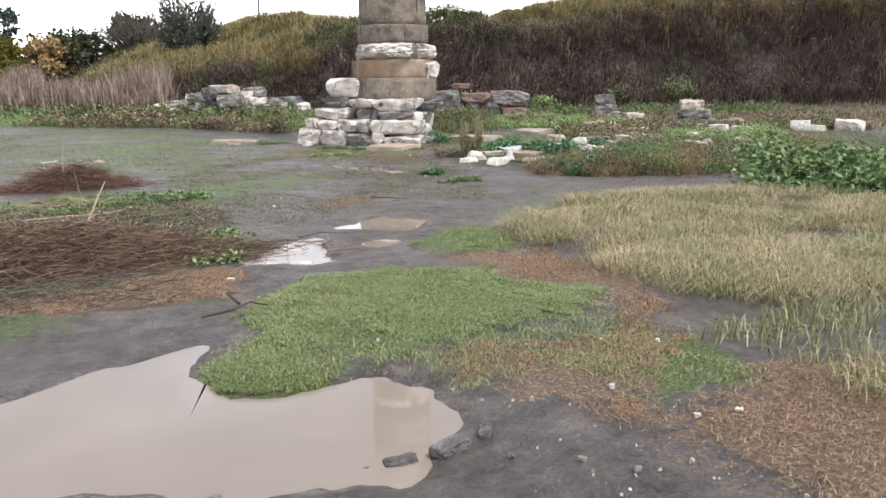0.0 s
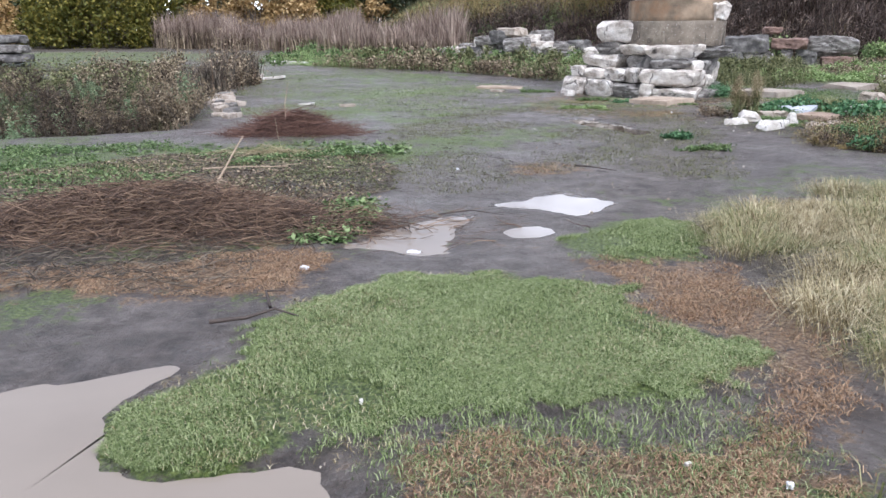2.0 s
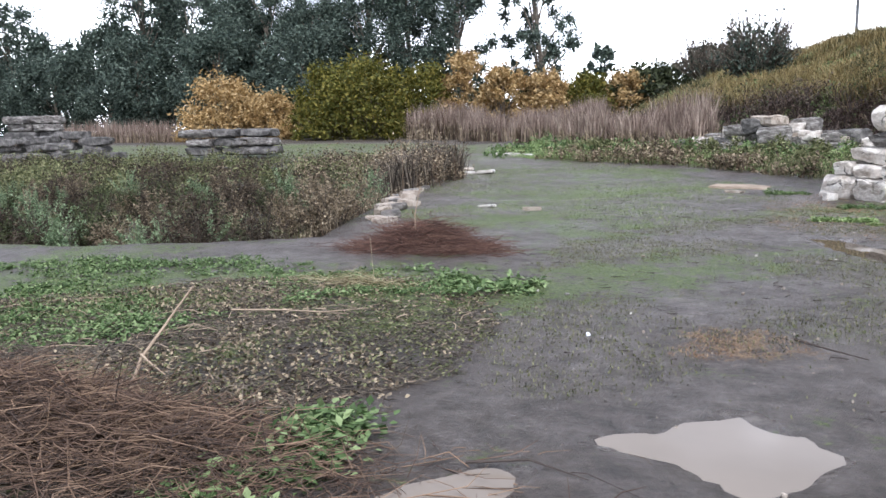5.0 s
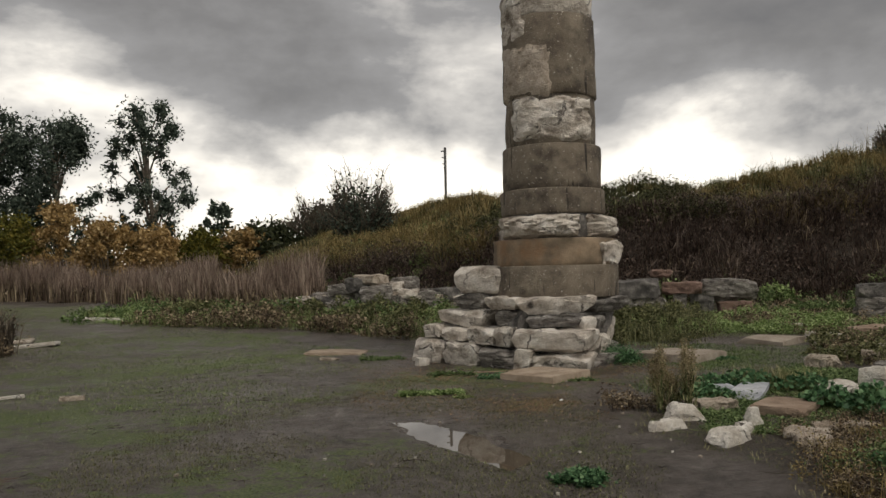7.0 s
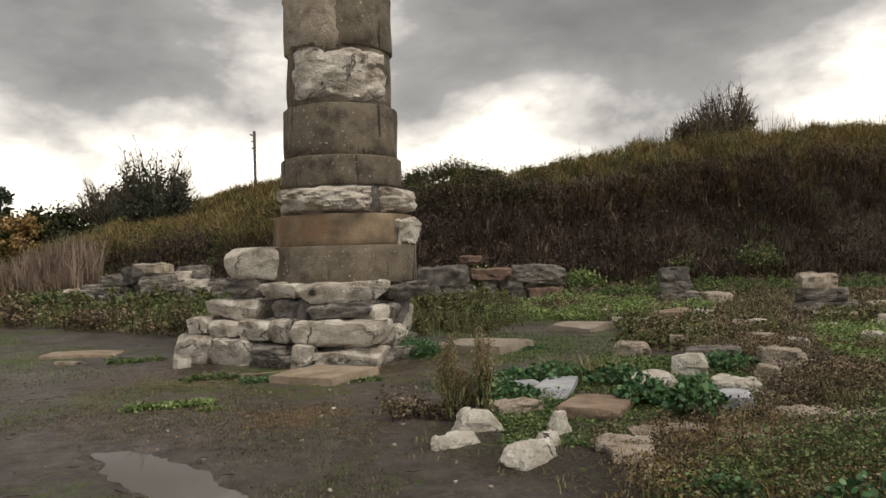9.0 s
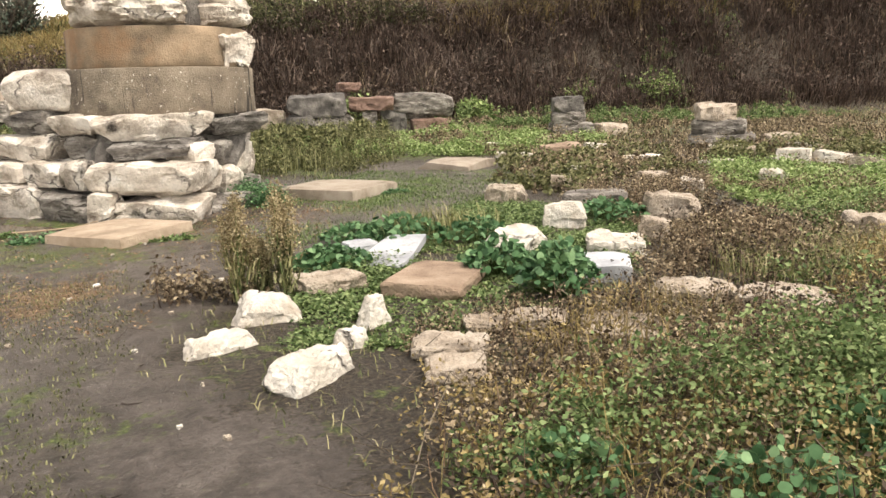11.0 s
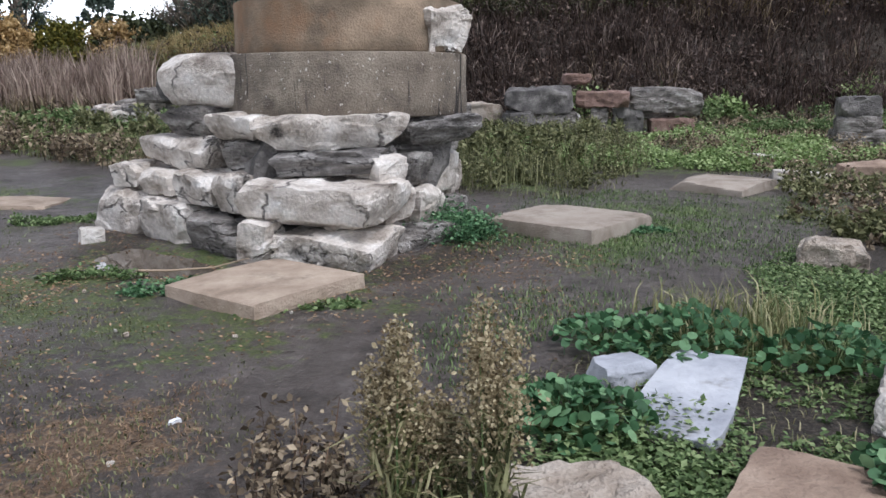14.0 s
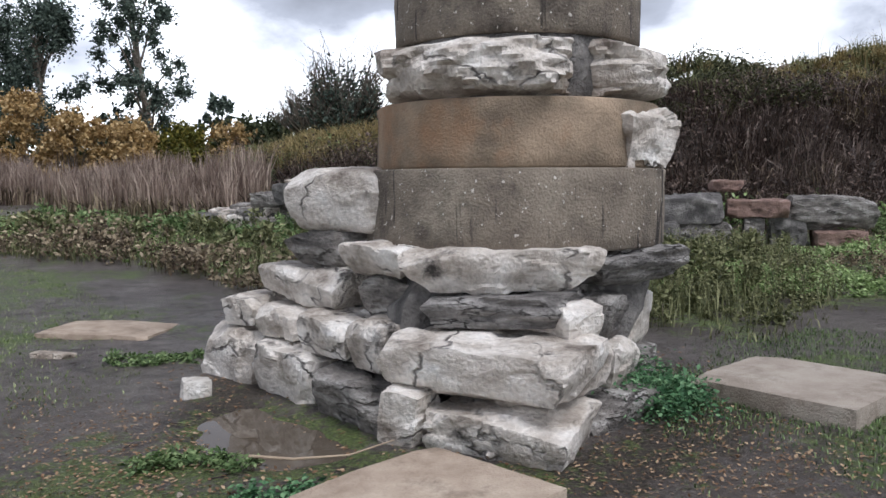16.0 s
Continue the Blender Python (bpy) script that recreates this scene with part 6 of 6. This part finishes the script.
for i, (x, y, tall, spread) in enumerate(((-93, 90, 19, 7.5), (-100, 88, 20, 7.5), (-86, 92, 14, 6.0), (-75, 88, 15, 6.0), (-69, 88, 22, 7.0), (-63, 90, 19, 6.5), (-57, 88, 18, 6.5), (-51, 88, 21, 6.5), (-45.5, 90, 17, 6.0), (-39, 88, 21.5, 7.0),
                                         (-34, 90, 19.5, 6.5), (-72, 96, 16, 7.0), (-60, 96, 17, 7.0), (-48, 96, 17, 7.0), (-66, 82, 12, 6.0), (-54, 82, 12, 6.0), (-44, 82, 12, 6.0), (-80, 84, 11, 6.0), (-90, 82, 10, 7.0))):
    tree(x, y, tall * 0.93, spread * 0.95, 1000 + i, GUM_LEAF, GUM, 92, 270, 0.19, 0.08)
tree(-28.0, 90, 18.0, 5.0, 1020, GUM_LEAF, "dark eucalyptus with a wide hanging crown", 75, 230, 0.20, 0.2)
tree(-18.6, 92, 19.6, 4.4, 1021, GUM_LEAF, "tall slender eucalyptus with open crown standing alone", 60, 230, 0.20, 0.22)
tree(-23.8, 96, 8.5, 2.2, 1022, GUM_LEAF, "small dark eucalyptus beyond the field", 26, 90, 0.25, 0.2)
tree(-12.8, 96, 9.8, 2.2, 1023, GUM_LEAF, "small dark eucalyptus beyond the field", 30, 90, 0.25, 0.2)


def bush(x, y, wide, tall, seed, mat, label, clumps=34, per=130, leaf=0.22, name="autumn_bush", group="bushes by the reeds"):
    q = np.random.default_rng(seed)
    b = thing(name, label, "bush", group)
    b.location = (x, y, float(ground_z(x, y)) - 0.05)
    g, k, h = q.uniform(0, math.tau, clumps), np.sqrt(q.uniform(0, 1, clumps)), q.uniform(0.05, 1, clumps)
    lim = np.sqrt(np.clip(1 - (h * 0.95) ** 2, 0.02, 1))
    centres = np.column_stack([wide / 2 * k * lim * np.cos(g), wide / 2 * k * lim * np.sin(g), h * tall * 0.88])
    child("stem_spray", twig_mesh("stem_spray", centres * (0.15, 0.15, 0.0), centres, 0.05, BARK, seed, 0.06), b)["kind"] = "stuff"
    child("foliage", leaf_mesh("foliage", crown_clumps(q, centres, q.uniform(0.07, 0.2, clumps) * min(wide, 2 * tall), per, leaf), leaf, mat, seed + 1, 0.2, 1.7), b)
    return b


for i, (x, y, w, h, mat, label) in enumerate(((-42.5, 64, 8.0, 5.8, AUTUMN, "orange autumn bush"), (-38.0, 65, 5.0, 4.6, AUTUMN, "orange autumn bush"), (-32.0, 64, 7.0, 6.6, YELLOW_GREEN, "big yellow-green bush"), (-28.0, 63, 8.5, 7.2, YELLOW_GREEN, "big yellow-green bush"),
                                             (-24.0, 66, 5.5, 7.0, YELLOW_GREEN, "yellow-green bush"), (-20.8, 67, 4.5, 7.8, AUTUMN, "tall orange autumn bush"), (-17.4, 67, 5.0, 6.4, AUTUMN, "orange autumn bush"), (-14.0, 68, 5.0, 5.6, AUTUMN, "orange autumn bush"),
                                             (-11.0, 70, 5.0, 5.2, YELLOW_GREEN, "yellow-green bush"), (-8.0, 72, 5.0, 4.6, AUTUMN, "orange autumn bush"), (-5.0, 78, 6.0, 4.6, HEDGE, "dark green bush"), (-1.0, 78, 6.0, 4.4, HEDGE, "dark green bush"))):
    bush(x, y, w, h, 1100 + 2 * i, mat, label + " behind the reeds", 110 if w > 6 else 70, 120, 0.17)
for i, (lo, hi, y0, y1, n, tall) in enumerate(((-22.8, -17.2, 58, 61, 2600, 3.0), (-17.5, -8.0, 54, 59, 4200, 2.2), (-12.0, -7.0, 47, 52, 3000, 2.2), (-8.0, -1.4, -4.0, -0.6, 4200, 1.8), (-3.6, -1.0, -3.0, 0.5, 1200, 2.3), (-58, -46, 60, 64, 2400, 2.2))):
    p = np.column_stack([np.random.default_rng(1200 + i).uniform(lo, hi, n), np.random.default_rng(1210 + i).uniform(y0, y1, n)])
    if y1 < 10:
        p[:, 1] += hill_foot(p[:, 0])
    stuff("reeds", blade_mesh("reeds", on_ground(p), tall * (0.8 + 0.25 * wave(p[:, 0], p[:, 1], 0.9, i)), 0.045, 0.22, REED, 1220 + i), "stand of pale dry reeds", "reeds")
    p2 = p[: n // 2] + (0, -0.3)
    stuff("reeds", blade_mesh("reeds", on_ground(p2), tall * 0.5, 0.06, 0.5, BROWN_WEED, 1230 + i), "brown undergrowth among dry reeds", "reeds")


def bare_shrub(x, y, z, wide, tall, seed, leaves):
    """A twiggy half-bare shrub on the skyline."""
    q = np.random.default_rng(seed)
    s = thing("skyline_shrub", "twiggy half-bare shrub against the sky", "bush", "shrubs on the skyline")
    s.location = (x, y, z)
    n = 150
    g, e = q.uniform(0, math.tau, n), q.uniform(0.25, 1.0, n)
    tips = np.column_stack([wide / 2 * np.cos(g) * (1 - e * 0.55), wide / 2 * np.sin(g) * (1 - e * 0.55), tall * (0.25 + 0.75 * e) * q.uniform(0.75, 1.0, n)])
    child("branch_spray", twig_mesh("branch_spray", tips * (0.05, 0.05, 0), tips, 0.06, GREY_TWIG, seed, 0.08), s)["kind"] = "stuff"
    k = q.uniform(0.5, 1.0, (n, 9))[..., None]
    a = (tips[:, None] * k).reshape(-1, 3)
    child("twig_spray", twig_mesh("twig_spray", a, a + q.normal(0, 0.25, a.shape) + (0, 0, 0.3), 0.025, GREY_TWIG, seed + 1, 0.1), s)["kind"] = "stuff"
    at = (tips[:, None] * q.uniform(0.3, 0.85, (n, leaves))[..., None]).reshape(-1, 3) + q.normal(0, 0.2, (n * leaves, 3))
    child("foliage", leaf_mesh("foliage", at, 0.11, GUM_LEAF, seed + 2, 0.2), s)
    return s


bare_shrub(1.1, 48.0, float(ground_z(1.1, 48.0)) - 0.3, 5.6, 4.8, 1300, 34)
bare_shrub(26.7, 36.0, float(ground_z(26.7, 36.0)) - 0.1, 4.2, 3.6, 1304, 5)
bare_shrub(-1.5, 62.0, float(ground_z(-1.5, 62.0)), 6.0, 3.6, 1308, 6)
bare_shrub(22.5, 33.0, float(ground_z(22.5, 33.0)), 2.2, 1.2, 1312, 8)


def utility_pole(x, y, tall):
    z = float(ground_z(x, y))
    pole = thing("utility_pole", "thin dark utility pole behind the bank", "pole")
    pole.location = (x, y, z)
    child("post", drum_mesh("post", 0.11, tall, METAL, 10, 3, 0.0, 0.02), pole)
    for i, (h, w) in enumerate(((tall - 0.3, 0.45), (tall - 0.8, 0.35), (tall - 1.3, 0.3))):
        arm = bpy.data.meshes.new("arm")
        bm = bmesh.new()
        bmesh.ops.create_cube(bm, size=1.0, matrix=Matrix.Translation((-w / 4, 0, h)) @ Matrix.Diagonal((w, 0.08, 0.09, 1)))
        bmesh.ops.bevel(bm, geom=bm.edges, offset=0.01, segments=1, affect="EDGES")
        bm.to_mesh(arm)
        bm.free()
        arm.materials.append(METAL)
        child("arm", arm, pole)


utility_pole(8.6, 66.0, 11.8 - float(ground_z(8.6, 66.0)))

mud_twigs = on_ground(scatter([(-3.0, 5.0), (0.4, 5.4), (1.8, 9.0), (3.2, 12.4), (1.6, 14.6), (-0.4, 18.0), (-3.0, 16.0), (-3.6, 11.0)], 300, 1400), 0.006)
stuff("twig_litter", twig_mesh("twig_litter", mud_twigs, mud_twigs + np.random.default_rng(1401).normal(0, 0.09, mud_twigs.shape) * (1, 0.6, 0.05), 0.008, DARK_TWIG, 1402), "small dark twigs trodden into the mud", "twigs")
crumbs = on_ground(scatter(LITTER + [(-7.0, 4.4)], 9000, 1403, 0.8, 1.2), 0.012)
stuff("leaf_litter", leaf_mesh("leaf_litter", crumbs, 0.016, OLIVE, 1404, 0.6), "small olive leaves strewn among dead stalks", "leaves")
stuff("leaf_litter", leaf_mesh("leaf_litter", on_ground(scatter(LITTER + [(-7.0, 4.4)], 7000, 1405, 0.8, 1.2), 0.012), 0.02, BROWN_WEED, 1406, 0.6), "small brown leaves strewn among dead stalks", "leaves")

# stalks and blades that break up the hollow and the beds
for i, (outline, count, tall, wide, mat, label) in enumerate((
        ([(-9.0, 10.0), (-6.1, 10.6), (-6.5, 13.0), (-7.3, 18.0), (-10.5, 17.0)], 900, 0.36, 0.008, BROWN_WEED, "brown upright stalks at the edge of the hollow"),
        ([(-16.0, 9.6), (-8.6, 9.6), (-6.4, 11.0), (-8.4, 15.0), (-11.0, 19.0), (-18.0, 19.0)], 1500, 0.42, 0.010, OLIVE, "olive stalks among the weeds of the hollow"),
        ([(-9.0, 18.2), (-7.5, 17.4), (-7.1, 20.6), (-8.4, 22.0)], 2200, 0.95, 0.02, GREY_TWIG, "dark dead stalks beside the path"),
        ([(4.3, 18.6), (6.4, 18.6), (8.0, 20.4), (9.5, 24.6), (5.0, 25.6), (4.2, 21.0)], 2000, 0.42, 0.01, OLIVE, "upright olive stalks behind the slabs"),
        ([(1.2, 20.6), (-2.0, 24.0), (-6.5, 26.6), (-6.8, 29.0), (-2.0, 27.0), (1.8, 23.6)], 2400, 0.38, 0.012, OLIVE, "upright olive stalks along the field's edge"),
        (FRONT_BED, 6000, 0.22, 0.006, OCHRE_GRASS, "thin ochre stalks over sunken stones"),
        ([(5.4, 9.6), (7.5, 8.8), (9.5, 9.8), (12.0, 11.0), (9.0, 11.4), (6.4, 11.2)], 5000, 0.2, 0.007, STRAW_GREEN, "half-dry grass between blocks"))):
    stuff("stalks", blade_mesh("stalks", on_ground(scatter(outline, count, 1500 + i, 0.8, 0.9)), tall, wide, 0.45, mat, 1510 + i), label, "plants")
GAP_BED = [(5.5, 9.7), (7.5, 8.8), (9.5, 9.8), (12.0, 11.0), (9.0, 11.4), (6.4, 11.0)]
weeds("withered_weeds", GAP_BED, 800, 0.2, 0.018, 44, BROWN_WEED, "brown withered weeds between marble blocks", 1520, TWIG, 0.7, 1.2, 0.3, 0.5)
weeds("green_weeds", GAP_BED, 420, 0.2, 0.02, 40, WEED, "green weeds between marble blocks", 1521, None, 0.8, 1.1, 0.4, 0.5)
weeds("withered_weeds", [(3.0, 9.9), (3.2, 9.1), (4.4, 8.9), (4.8, 9.7), (4.4, 10.1), (3.6, 10.2)], 300, 0.14, 0.013, 22, BROWN_WEED, "brown weeds creeping over half-buried stones", 1522, TWIG, 0.5, 1.6, 0.3, 0.5)
stuff("leaf_litter", leaf_mesh("leaf_litter", on_ground(scatter([(-0.5, 11.5), (2.0, 11.0), (4.2, 13.4), (4.6, 16.0), (1.0, 15.6), (-0.4, 17.0)], 5200, 1523, 1.0, 0.9), 0.006), 0.014, RUST, 1524, 0.8), "small rust-brown leaf crumbs on the mud", "leaves")

stuff("rough_grass", blade_mesh("rough_grass", on_ground(scatter([(11.0, 16.5), (18.0, 14.0), (34.0, 13.0), (34.0, 25.0), (12.0, 27.2)], 26000, 1530, 0.5, 0.5)), 0.16, 0.02, 0.9, BROWN_WEED, 1531), "rough brown grass below the bank", "grass")
# Added dark bushes that keep bright sky from showing through the autumn bushes.
for i in range(10):
    bush(-46.0 + 4.3 * i, 73.0 + (i % 3), 6.0, 4.6, 1600 + 2 * i, HEDGE, "dark green bush added to block sky gaps behind autumn bushes", 34, 120, 0.24, "backing_bush")
for i, (x, y, w) in enumerate(((-2.82, -0.42, 0.13), (-2.62, -0.44, 0.16), (-2.95, -0.40, 0.08), (-2.45, -0.38, 0.09), (-3.5, -0.52, 0.09))):
    field_stone("mud_clod", (x, y, w, w * 0.55, 0.035, 20 * i), DARK_STONE, "dark clod of wet mud at the puddle's edge", 1650 + i, "mud clods", round_=0.4, chips=3, rough=0.12)
for i in range(70):
    q = np.random.default_rng(1700 + i)
    k = scatter([(-2.3, 0.3), (-1.2, -0.3), (-1.6, -1.4), (-2.7, -0.9)] if i < 9 else [(-2.6, 3.2), (0.4, 4.6), (2.2, 9.0), (4.6, 13.4), (3.2, 14.4), (-0.6, 15.0), (-3.0, 9.0)], 1, 1700 + i)[0]
    s_ = float(q.uniform(0.014, 0.036))
    litter_scrap(float(k[0]), float(k[1]), s_, s_ * 0.7, (WARM_STONE, GREY_STONE, WARM_STONE, WHITE_STONE)[i % 4], "small stone chip pressed into the mud", 1750 + i)

stuff("straw_litter", blade_mesh("straw_litter", on_ground(scatter(LAWN_A, 6000, 1560, 0.9, 2.0), 0.004), 0.022, 0.0025, 1.6, STRAW, 1561), "dry blades among the short grass", "straw")
weeds("field_plant", [(1.0, 21.2), (-2.0, 24.8), (-6.0, 27.2), (-5.0, 32.0), (2.0, 27.0)], 60, 0.6, 0.05, 160, OLIVE, "upright olive plants in the green field", 1562, GREY_TWIG, 0, 1, 0.1, 0.2, 2.4)
weeds("field_plant", [(4.3, 18.8), (6.6, 18.8), (8.0, 20.6), (9.0, 24.4), (5.0, 25.0)], 46, 0.6, 0.04, 180, OLIVE, "upright olive plants behind the slabs", 1564, GREY_TWIG, 0, 1, 0.1, 0.2, 2.4)
